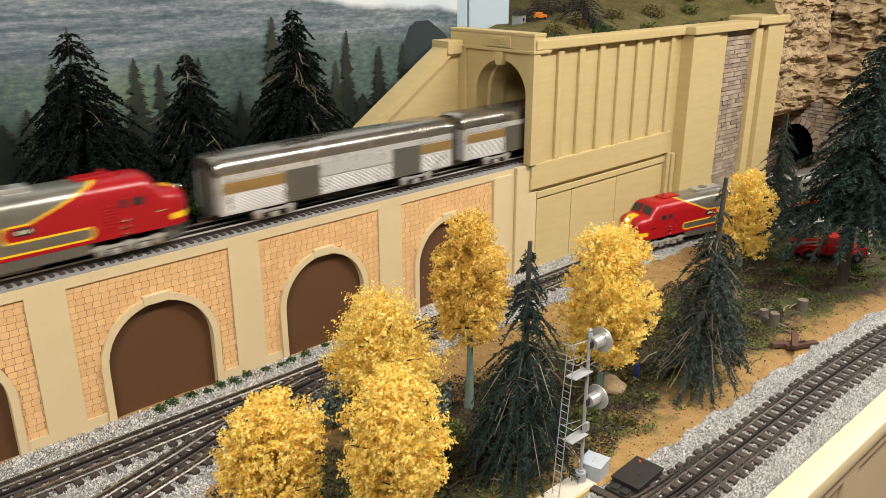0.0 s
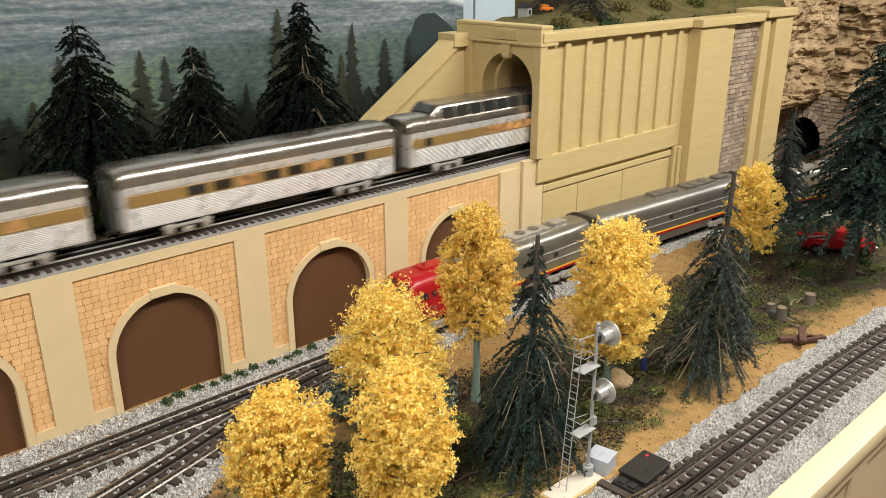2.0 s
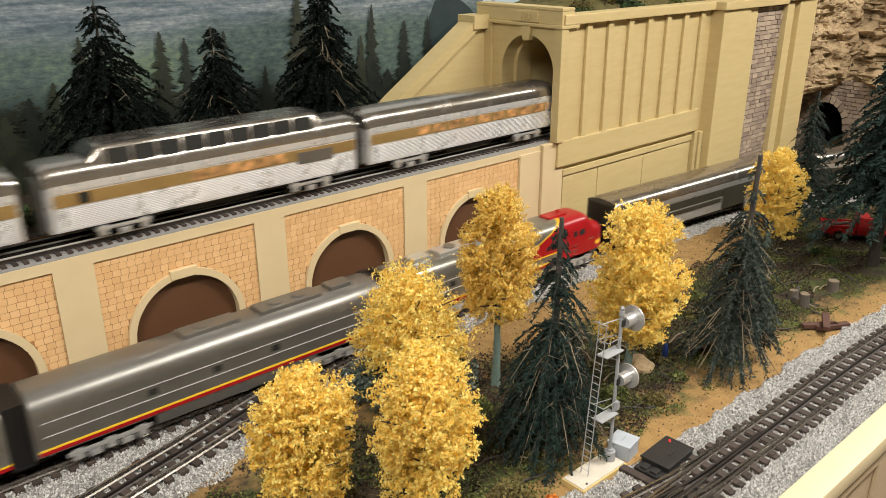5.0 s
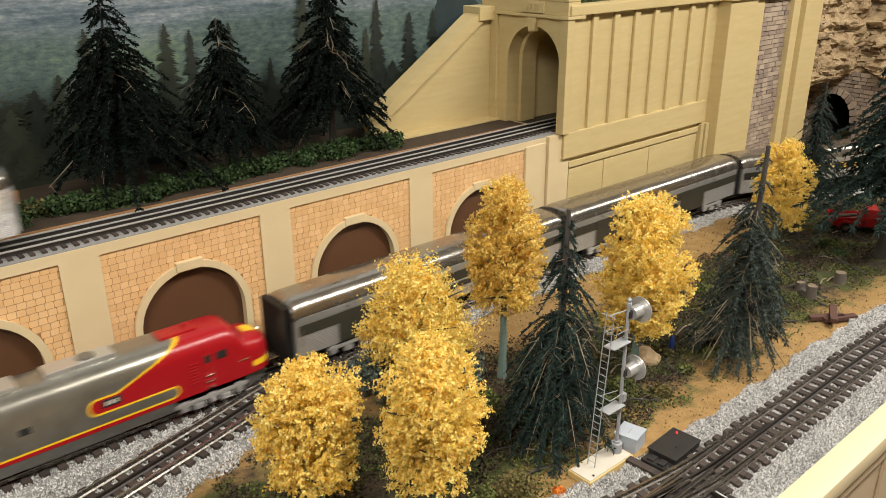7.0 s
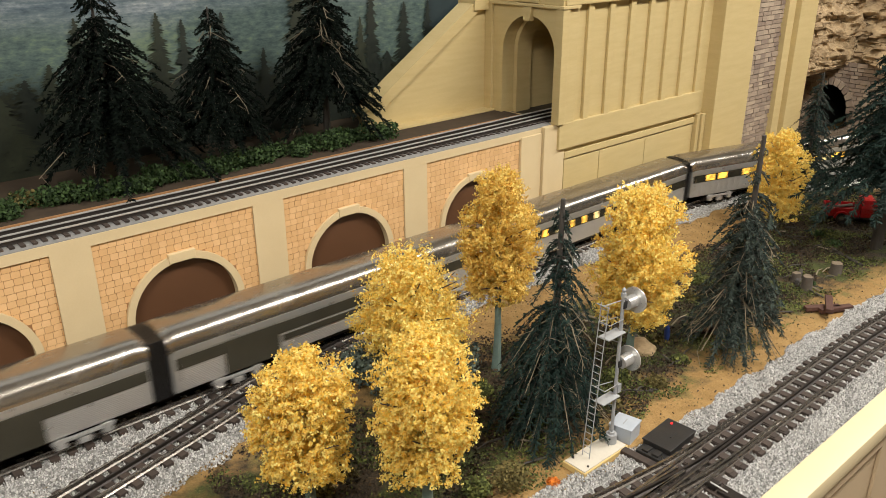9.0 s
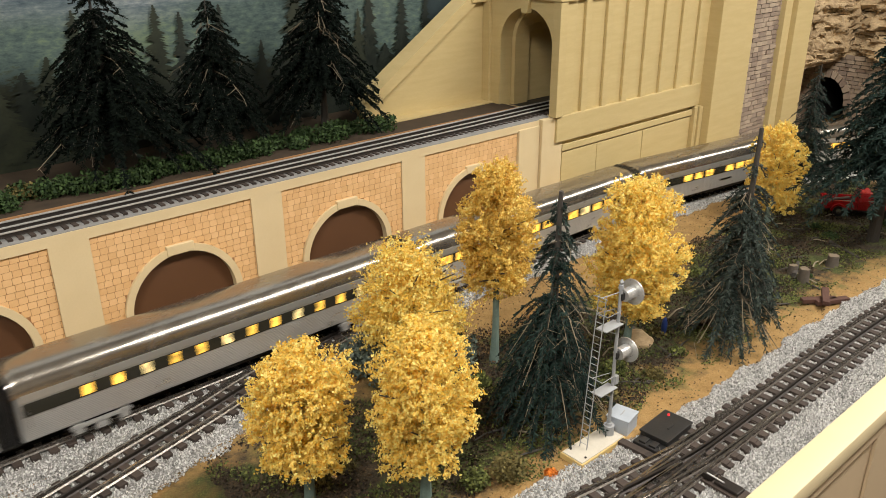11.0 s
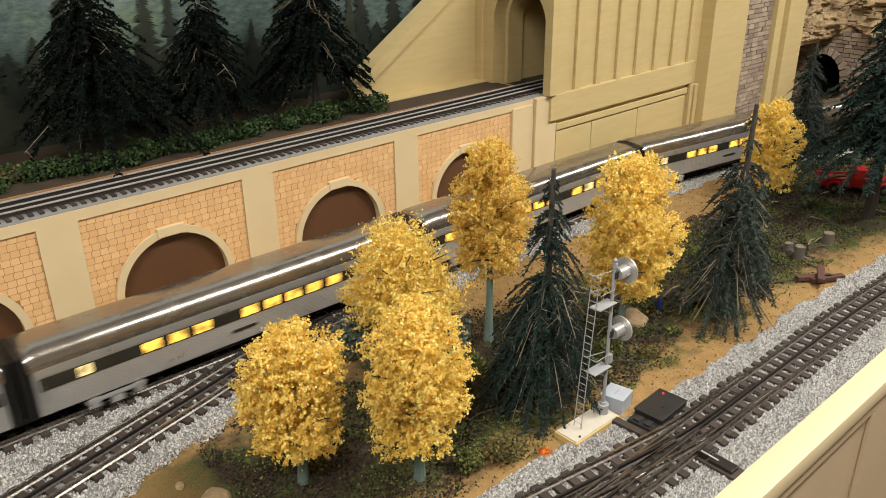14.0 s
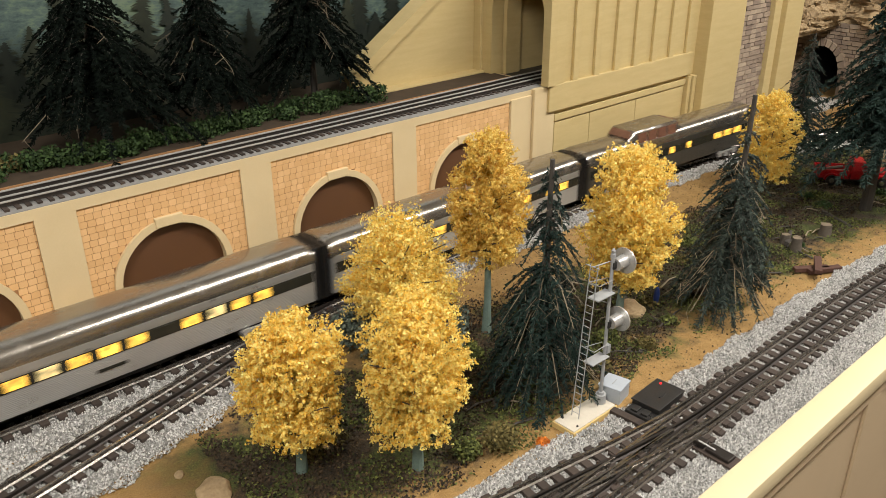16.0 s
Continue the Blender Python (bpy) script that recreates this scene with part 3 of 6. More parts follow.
part("corner_post", Mesh().soft_box(0.713, 0.750, YW, -0.005, 0.184, 0.362, 0.0008), M["khaki"], high)
part("lower_post", Mesh().soft_box(1.110, 1.120, -0.013, -0.004, 0.0, 0.140, 0.001).soft_box(1.122, 1.133, -0.016, -0.004, 0.0, 0.140, 0.001), M["khaki"], high)
for xc in (0.779, 0.8325, 0.886, 0.9395, 0.993, 1.0465, 1.100):
    part("rib", Mesh().soft_box(xc - 0.0065, xc + 0.0065, YW, -0.005, 0.184, 0.362, 0.001), M["khaki"], high)
part("cornice", Mesh().soft_box(0.713, 1.128, -0.016, 0.012, 0.362, 0.377, 0.0018), M["khaki"], high)
part("pillar", Mesh().soft_box(1.134, 1.228, -0.031, 0.01, -0.02, 0.362, 0.0015), M["khaki"], high)
part("pillar_cap", Mesh().soft_box(1.1285, 1.3668, -0.036, 0.012, 0.362, 0.377, 0.0018), M["khaki"], high)
part("jamb", Mesh().soft_box(1.2285, 1.262, -0.027, 0.01, -0.02, 0.362, 0.001), M["khaki"], high)
part("brick_backing", Mesh().box(1.262, 1.367, -0.020, 0.01, -0.02, 0.362), M["stone_joint"], high)
part("jamb", Mesh().soft_box(1.3672, 1.395, -0.033, 0.01, -0.02, 0.362, 0.001), M["khaki"], high)
part("recess", Mesh().box(1.3955, 1.412, -0.024, 0.01, -0.02, 0.362), M["khaki"], high)
part("end_pillar", Mesh().soft_box(1.4125, 1.486, -0.036, 0.03, -0.02, 0.368, 0.0015), M["khaki"], high)
part("end_cap", Mesh().soft_box(1.3670, 1.492, -0.041, 0.032, 0.368, 0.384, 0.0018), M["khaki"], high)
sb = Mesh()
rng = np.random.default_rng(5)
zc = 0.0
while zc < 0.36:
    hgt = rng.uniform(0.0078, 0.0105)
    xa = 1.2625 - rng.uniform(0, 0.018)
    while xa < 1.3665:
        w = rng.uniform(0.016, 0.03)
        x_a, x_b = max(xa, 1.2625), min(xa + w - 0.0012, 1.3665)
        if x_b - x_a > 0.004:
            sb.box(x_a, x_b, -0.0225 - rng.uniform(0, 0.002), -0.019, zc, min(zc + hgt - 0.0012, 0.361))
        xa += w
    zc += hgt
part("stone_courses", sb, M["stone_brick"], high, "brown weathered stone courses", kind="stuff")

# ---------------------------------------------------------------- upper tunnel portal
XP = 0.712
OPEN0, OPEN1, SPR, TOPZ = 0.003, 0.113, 0.286, 0.3435
portal = thing("tunnel_portal", "khaki concrete tunnel portal with round arch and date plate", "tunnel portal", kind="structure")
oc, orad = (OPEN0 + OPEN1) / 2, (OPEN1 - OPEN0) / 2


def portal_z(y):
    d = (y - oc) / orad
    return SPR + (TOPZ - SPR) * math.sqrt(max(1 - d * d, 0))


a = Mesh()
cols = [-0.010, OPEN0] + [oc - orad * math.cos(k * PI / 28) for k in range(1, 28)] + [OPEN1, 0.168]
for ya, yb in zip(cols[:-1], cols[1:]):
    inside = OPEN0 - 1e-6 < ya and yb < OPEN1 + 1e-6
    za, zb = (portal_z(ya), portal_z(yb)) if inside else (DECK, DECK)
    v = [(XP, ya, za), (XP, yb, zb), (XP, yb, 0.357), (XP, ya, 0.357)]
    dep = 0.03
    a.add(v + [(XP + dep, p[1], p[2]) for p in v], [(3, 2, 1, 0), (4, 5, 6, 7), (1, 5, 4, 0), (3, 7, 6, 2)])
a.add([(XP, OPEN0, DECK), (XP + 0.03, OPEN0, DECK), (XP + 0.03, OPEN0, SPR), (XP, OPEN0, SPR)], [(0, 1, 2, 3)])
a.add([(XP, OPEN1, DECK), (XP + 0.03, OPEN1, DECK), (XP + 0.03, OPEN1, SPR), (XP, OPEN1, SPR)], [(3, 2, 1, 0)])
part("face", a, M["khaki"], portal)
part("entablature", Mesh().soft_box(XP - 0.006, XP + 0.035, -0.016, 0.174, 0.357, 0.362, 0.001).soft_box(XP - 0.003, XP + 0.024, -0.013, 0.171, 0.362, 0.382, 0.001).soft_box(XP - 0.0035, XP + 0.0245, -0.0135, 0.1715, 0.3822, 0.387, 0.001), M["khaki"], portal)
part("corner_block", Mesh().soft_box(XP - 0.004, XP + 0.012, -0.0145, 0.0005, DECK + 0.002, 0.357, 0.001), M["khaki"], portal)
part("side_pilaster", Mesh().soft_box(XP - 0.005, XP + 0.01, 0.134, 0.150, DECK, 0.357, 0.001), M["khaki"], portal)
part("keystone", Mesh().loft([[(x, oc - w, z) for x, w, z in ((XP - 0.006, 0.006, 0.336), (XP + 0.004, 0.006, 0.336), (XP + 0.004, 0.010, 0.3565), (XP - 0.006, 0.010, 0.3565))], [(x, oc + w, z) for x, w, z in ((XP - 0.006, 0.006, 0.336), (XP + 0.004, 0.006, 0.336), (XP + 0.004, 0.010, 0.3565), (XP - 0.006, 0.010, 0.3565))]]), M["khaki"], portal)
part("date_plate", Mesh().soft_box(XP - 0.0055, XP - 0.003, oc - 0.024, oc + 0.024, 0.3635, 0.3795, 0.0006), M["khaki"], portal)
# the carved year
font = bpy.data.curves.new("date", "FONT")
font.body, font.size, font.extrude, font.align_x, font.align_y = "1930", 0.014, 0.0006, "CENTER", "CENTER"
txt = new("date_figures", font)
txt.parent = portal
txt.matrix_basis = Matrix.Translation((XP - 0.0058, oc, 0.3713)) @ Matrix(((0, 0, -1), (-1, 0, 0), (0, 1, 0))).to_4x4()
font.materials.append(M["khaki"])
tn = Mesh()
prof = [(OPEN0 + 0.001, DECK), (OPEN0 + 0.001, SPR)] + [(oc - (orad - 0.001) * math.cos(k * PI / 14), SPR + (TOPZ - SPR) * math.sin(k * PI / 14)) for k in range(1, 14)] + [(OPEN1 - 0.001, SPR), (OPEN1 - 0.001, DECK)]
tn.loft([[(x, y, z) for y, z in prof] for x in (XP + 0.03, 1.0)], caps=False, closed=False)
step = [[(x, oc + (y - oc) * (k if y > oc else 1 - (1 - k) * 0.1), DECK + (z - DECK) * (1 - (1 - k) * 0.12)) for y, z in prof] for x, k in ((XP + 0.026, 1.0), (XP + 0.026, 0.86), (XP + 0.060, 0.86), (XP + 0.060, 1.0))]
part("inner_ring", Mesh().loft(step, caps=False, closed=False), M["khaki"], portal, "stepped inner ring of the tunnel mouth")
part("lining", tn, M["khaki"], portal)
# deeper in, bore and floor are coloured black for the tunnel's darkness
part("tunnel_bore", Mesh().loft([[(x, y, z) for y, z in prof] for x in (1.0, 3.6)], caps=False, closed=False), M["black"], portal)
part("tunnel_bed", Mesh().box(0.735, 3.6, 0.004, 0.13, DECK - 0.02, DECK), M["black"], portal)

wing = thing("wing_wall", "khaki wing wall stepping down beside the portal", "wall", kind="structure")
wp = [(0.712, DECK), (0.712, 0.350), (0.688, 0.350), (0.474, 0.208), (0.464, 0.202), (0.468, DECK)]
part("face", Mesh().loft([[(x, y, z) for x, z in wp] for y in (0.150, 0.172)]), M["khaki"], wing)
cp = [(0.698, 0.352), (0.698, 0.366), (0.686, 0.364), (0.456, 0.214), (0.456, 0.203), (0.474, 0.206)]
part("coping", Mesh().loft([[(x, y, z) for x, z in cp] for y in (0.144, 0.178)]), M["khaki"], wing)
part("block", Mesh().soft_box(0.676, 0.7115, 0.141, 0.181, 0.347, 0.3685, 0.001), M["khaki"], wing)
part("foot", Mesh().soft_box(0.456, 0.72, 0.128, 0.16, DECK, DECK + 0.006, 0.001), M["khaki"], wing)

# ---------------------------------------------------------------- hills, cliff and stone portal at the far end
def hill_height(x, y):
    z = 0.352 + 0.20 * max(0, min(1, (y - 0.16) / 0.6)) * max(0, min(1, (x - 1.12) / 0.5))
    z += 0.022 * max(0, min(1, (x - 0.93) / 0.10)) * max(0, min(1, (y - 0.10) / 0.12))
    k = max(0, min(1, (x - 1.50) / 0.30))
    z += k * (0.10 + 0.10 * noise.noise((x * 2.2, y * 2.2, 1)))
    if y < -0.02:
        z -= min(0.30, (-0.02 - y) * 0.5)
    n = noise.noise((x * 9, y * 9, 4)) * 0.014 + noise.noise((x * 30, y * 30, 5)) * 0.006
    return z + n


hx, hy = np.linspace(0.742, X1, 260), np.linspace(0.006, 1.0, 60)
hm = Mesh()
hm.v = [(x, y, hill_height(x, y)) for x in hx for y in hy]
hm.f = [(i * 60 + j, (i + 1) * 60 + j, (i + 1) * 60 + j + 1, i * 60 + j + 1) for i in range(259) for j in range(59)]
setting("hillside", hm, M["hill"], "dry grassy hillside above the retaining wall", "hill", smooth=True)


def cliff(name, p0, p1, z0, z1, depth, seed, label, rough=1.0):
    """A craggy rock face from p0 to p1, leaning back by depth."""
    nu, nv = 220, 130
    c = Mesh()
    d = Vector((p1[0] - p0[0], p1[1] - p0[1], 0))
    out = Vector((d.y, -d.x, 0)).normalized()
    for i in range(nu):
        for j in range(nv):
            u, v = i / (nu - 1), j / (nv - 1)
            z = z0 + (z1 - z0) * v
            base = Vector((p0[0] + d.x * u, p0[1] + d.y * u, z)) - out * depth * v
            q = base * 11
            ledge = noise.noise((q.x * 0.5, q.y * 0.5, q.z * 3.0 + seed))
            ridge = 1 - abs(noise.noise((q.x + seed, q.y, q.z * 1.4)))
            fine = noise.noise((q.x * 4, q.y * 4, q.z * 7))
            slab = noise.cell(Vector((q.x * 1.7 + 0.6 * fine, q.y * 1.7, q.z * 3.4 + ledge))) + 0.6 * noise.cell(Vector((q.x * 4.1, q.y * 4.1 + fine, q.z * 8.3 + 0.8 * ledge)))
            base += out * rough * (0.013 * slab + 0.022 * ledge + 0.026 * (ridge - 0.6) + 0.011 * fine + 0.012 * (0.5 - abs(noise.noise((q.x * 2.6, q.y * 2.6, q.z * 4.4 + seed)))) + 0.005 * noise.noise((q.x * 9, q.y * 9, q.z * 14)))
            c.v.append(tuple(base))
    c.f = [(i * nv + j, (i + 1) * nv + j, (i + 1) * nv + j + 1, i * nv + j + 1) for i in range(nu - 1) for j in range(nv - 1)]
    ob = part(name, c, M["rock"], smooth=True)
    return tagged(ob, label, "cliff", kind="structure")


cliff("cliff", (1.47, -0.016), (1.76, -0.020), 0.168, 0.42, 0.010, 2, "craggy tan rock face beside the high wall", 0.5)
cliff("cliff", (1.725, 0.16), (1.725, -0.50), 0.165, 0.43, 0.13, 9, "broken tan rock face above the stone tunnel wall")
XS = 1.72
setting("side_wall", Mesh().box(1.487, 1.725, 0.085, 0.10, -0.02, 0.20), M["stone_brick"], "stone side wall between pillar and tunnel", "wall")
setting("rock_ledge", Mesh().box(1.487, 1.74, -0.012, 0.10, 0.160, 0.178), M["rock"], "rock ledge under the cliff", "cliff")
stone_portal = thing("stone_portal", "grey-brown coursed stone wall with a dark tunnel arch", "tunnel portal", kind="structure")
SPS, SPT = 0.055, 0.118
ARCHES = [(-0.380, -0.236), (-0.040, 0.052)]


def open_z(y, grow=0.0):
    """Top of the opening at y, or None in the solid wall."""
    for ya, yb in ARCHES:
        if ya - grow - 1e-6 <= y <= yb + grow + 1e-6:
            d = (y - (ya + yb) / 2) / ((yb - ya) / 2 + grow)
            return SPS + (SPT - SPS + grow) * math.sqrt(max(1 - d * d, 0))
    return None


a = Mesh()
cols = [-0.50, 0.12]
for ya, yb in ARCHES:
    cols += [(ya + yb) / 2 - (yb - ya) / 2 * math.cos(k * PI / 20) for k in range(21)]
cols.sort()
for ya, yb in zip(cols[:-1], cols[1:]):
    inside = open_z((ya + yb) / 2) is not None
    za, zb = ((open_z(ya) or SPS), (open_z(yb) or SPS)) if inside else (-0.02, -0.02)
    v = [(XS, ya, za), (XS, yb, zb), (XS, yb, 0.172), (XS, ya, 0.172)]
    a.add(v + [(XS + 0.03, p[1], p[2]) for p in v], [(3, 2, 1, 0), (4, 5, 6, 7), (1, 5, 4, 0), (3, 7, 6, 2)])
part("backing", a, M["stone_joint"], stone_portal)
sb = Mesh()
zc = 0.0
while zc < 0.165:
    hgt = rng.uniform(0.0082, 0.0112)
    ya = -0.50
    while ya < 0.12:
        w = rng.uniform(0.013, 0.025)
        ym, zm = ya + w / 2, zc + hgt / 2
        if not any((open_z(q, 0.004) or -1) > zc for q in (ya + 0.002, ym, ya + w - 0.003)):
            sb.box(XS - 0.003 - rng.uniform(0, 0.004), XS + 0.002, ya, ya + w - 0.0015, zc, zc + hgt - 0.0015)
        ya += w
    zc += hgt
for k in range(26):
    (ya, yb), q = ARCHES[k % 2], k // 2
    t0, t1 = q * PI / 13 + 0.02, (q + 1) * PI / 13 - 0.02
    yc0, rr = (ya + yb) / 2, (yb - ya) / 2
    ring = []
    for x in (XS - 0.009, XS + 0.004):
        ring.append([(x, yc0 - (rr + e) * math.cos(t), SPS + (SPT - SPS + e) * math.sin(t)) for t, e in ((t0, 0), (t0, 0.016), (t1, 0.016), (t1, 0))])
    sb.loft(ring)
part("stones", sb, M["stone_brick"], stone_portal, "rough coursed stones", kind="stuff")
# black walls paint the darkness behind the stone arch
part("bore", Mesh().box(XS + 0.03, XS + 0.5, 0.052, 0.062, -0.02, 0.16).box(XS + 0.03, XS + 0.5, -0.056, -0.046, -0.02, 0.16).box(XS + 0.03, XS + 0.5, -0.046, 0.052, 0.15, 0.16).box(XS + 0.5, XS + 0.51, -0.056, 0.062, -0.02, 0.16), M["black"], stone_portal)
def far_height(x, y):
    z = 0.40 - 0.55 * max(0, -0.30 - y) + 0.10 * min(1, (x - 1.8) / 0.8)
    return z + 0.05 * noise.noise((x * 2.4, y * 2.4, 8)) + 0.02 * noise.noise((x * 9, y * 9, 2)) + 0.008 * noise.noise((x * 30, y * 30, 6))


fx_, fy_ = np.linspace(1.84, X1, 220), np.linspace(-0.59, 0.02, 40)
fm = Mesh()
fm.v = [(x, y, far_height(x, y)) for x in fx_ for y in fy_]
fm.f = [(i * 40 + j, (i + 1) * 40 + j, (i + 1) * 40 + j + 1, i * 40 + j + 1) for i in range(219) for j in range(39)]
setting("far_hillside", fm, M["hill"], "dry rocky hillside over the far tunnel", "hill", smooth=True)
setting("hill_skirt", Mesh().box(1.86, X1, -0.592, -0.586, -0.03, 0.12), M["rock"], "rock edge of the far hill", "hill")
setting("tunnel_floor", Mesh().box(1.79, X1, -0.592, 0.03, -0.03, -0.002), M["ground"], "earth floor at the far end", "ground")

# ---------------------------------------------------------------- tracks
def line_point(line, s):
    """Point and heading at arc length s along a polyline of (x, y)."""
    for (xa, ya), (xb, yb) in zip(line[:-1], line[1:]):
        L = math.hypot(xb - xa, yb - ya)
        if s <= L:
            return xa + (xb - xa) * s / L, ya + (yb - ya) * s / L, math.atan2(yb - ya, xb - xa)
        s -= L
    return xb, yb, math.atan2(yb - ya, xb - xa)


def smooth_line(pts, n=60):
    """A smooth curve through points, as a fine polyline."""
    p = np.array(pts, float)
    q = [p[0] * 2 - p[1], *p, p[-1] * 2 - p[-2]]
    out = []
    for i in range(1, len(q) - 2):
        for k in range(n):
            t = k / n
            a_, b_, c_, d_ = q[i - 1], q[i], q[i + 1], q[i + 2]
            out.append(tuple(0.5 * (2 * b_ + (c_ - a_) * t + (2 * a_ - 5 * b_ + 4 * c_ - d_) * t * t + (3 * b_ - a_ - 3 * c_ + d_) * t ** 3)))
    out.append(tuple(p[-1]))
    return out


def length(line):
    return sum(math.hypot(b[0] - a[0], b[1] - a[1]) for a, b in zip(line[:-1], line[1:]))


TIE = data_of("tie", Mesh().soft_box(-0.0042, 0.0042, -0.027, 0.027, 0, 0.0045, 0.0006), M["tie"])


def track(label, line, z, near, tie_gap=0.0165, tie_mat="tie", centre="rail_dark", outer="rail", jitter=0.0012, seed=1, foot=0.0021, slim=1.0, web=None, tie_w=0.0042):
    """Three rails on ties; ties within near=(x0, x1) are pieces, the rest is one mesh."""
    rnd = random.Random(seed)
    t = thing("track", label, "railway track", "tracks", "structure")
    for off, mt in ((-0.017, outer), (0, centre), (0.017, outer)):
        r = Mesh()
        prof = [(-foot, 0), (foot, 0), (0.0006, 0.0012), (0.0006, 0.0036), (0.0013, 0.0042), (0.0011, 0.0055), (-0.0011, 0.0055), (-0.0013, 0.0042), (-0.0006, 0.0036), (-0.0006, 0.0012)]
        rings = []
        for i, (x, y) in enumerate(line):
            xa, ya = line[max(i - 1, 0)]
            xb, yb = line[min(i + 1, len(line) - 1)]
            h = math.atan2(yb - ya, xb - xa)
            nxx, nyy = -math.sin(h), math.cos(h)
            rings.append([(x + nxx * (off + u * slim), y + nyy * (off + u * slim), z + 0.0045 + w * (0.92 if off == 0 else 1)) for u, w in prof])
        if web:
            part("rail_web", Mesh().loft([[g[i] for i in (0, 1, 2, 3, 8, 9)] for g in rings]), M[web], t, "dark web under the bright rail head")
            rings = [[g[i] for i in (3, 4, 5, 6, 7, 8)] for g in rings]
        r.loft(rings)
        part("rail", r, M[mt], t)
    rest = Mesh()
    tie_n = Mesh().box(-tie_w, tie_w, -0.027, 0.027, 0, 0.0045)
    s, L = 0.004, length(line)
    while s < L:
        x, y, h = line_point(line, s)
        m = Matrix.Translation((x, y, z)) @ pose(0, rnd.uniform(-jitter, jitter), 0, 0, 0, math.degrees(h) + rnd.uniform(-1.5, 1.5))
        if near and near[0] < x < near[1]:
            piece("tie", TIE, t, m)
        else:
            rest.add([m @ Vector(p) for p in tie_n.v], tie_n.f)
        s += tie_gap * rnd.uniform(0.97, 1.03)
    part("ties_beyond", rest, M["tie_rest" if tie_mat == "tie" else tie_mat], t, kind="stuff")
    return t


YB = -0.069
ZT = 0.0015
straight = [(X0 + 0.05, YB), (-1, YB), (0, YB), (0.6, YB)] + smooth_line([(0.90, YB), (1.0, -0.071), (1.1, -0.083), (1.2, -0.108), (1.3, -0.145), (1.4, -0.190), (1.5, -0.235), (1.6, -0.274), (1.72, -0.308), (1.9, -0.338), (2.3, -0.358), (3.0, -0.360)], 8) + [(X1 - 0.1, -0.360)]
branch = smooth_line([(0.42, -0.070), (0.30, -0.077), (0.15, -0.103), (0.03, -0.136), (-0.15, -0.183), (-0.45, -0.262), (-0.9, -0.36), (-1.5, -0.40), (-2.5, -0.41)], 16)
front = smooth_line([(X0 + 0.05, -0.51), (-1, -0.51), (0.0, -0.510), (0.5, -0.510), (0.72, -0.511), (0.9, -0.520), (1.05, -0.535), (1.2, -0.555), (1.35, -0.575)], 14)
spur = smooth_line([(0.47, -0.508), (0.36, -0.5055), (0.286, -0.497), (0.219, -0.4865), (0.14, -0.4735), (0.0, -0.445), (-0.2, -0.40), (-0.5, -0.33)], 12)
upper = smooth_line([(X0 + 0.05, 0.031), (-1, 0.031), (0.0, 0.031), (0.35, 0.032), (0.6, 0.035), (0.75, 0.038), (1.2, 0.040), (3.4, 0.040)], 14)
track("three-rail track on dark ties beside the arcade wall", straight, ZT, (-0.35, 1.3), seed=2)
track("branch track curving away from the arcade wall", branch, ZT + 0.0004, (-0.4, 0.16), seed=3)
track("three-rail track on dark ties along the layout edge", front, ZT, (0.1, 1.1), seed=4)
track("turnout leg joining the edge track", spur, ZT + 0.0008, (-0.1, 0.30), seed=5)
track("upper three-rail track with dark ties on the deck", upper, DECK, None, 0.0102, "tie_rest", "rail_bright", "rail_bright", seed=6, foot=0.0010, slim=0.7, web="rail_dark", tie_w=0.0025, jitter=0.0004)

# turnout points and guard rails between the front legs
gr = thing("turnout_rails", "blades and guard rails of the turnout", "railway track", kind="structure")
for (xa, ya), (xb, yb) in (((0.215, -0.503), (0.345, -0.5035)), ((0.20, -0.4975), (0.33, -0.506)), ((0.235, -0.513), (0.36, -0.512)), ((0.18, -0.520), (0.30, -0.5205)), ((0.25, -0.4915), (0.33, -0.498)), ((0.16, -0.4815), (0.25, -0.4945)), ((0.30, -0.517), (0.37, -0.5185))):
    part("guard_rail", Mesh().loft([[(x, y + u, ZT + 0.0045 + w) for u, w in ((-0.001, 0), (0.001, 0), (0.001, 0.005), (-0.001, 0.005))] for x, y in ((xa, ya), (xb, yb))]), M["rail"], gr)


# ---------------------------------------------------------------- trains
ZR_LOW, ZR_UP = ZT + 0.0098, DECK + 0.0098
HW = 0.0300


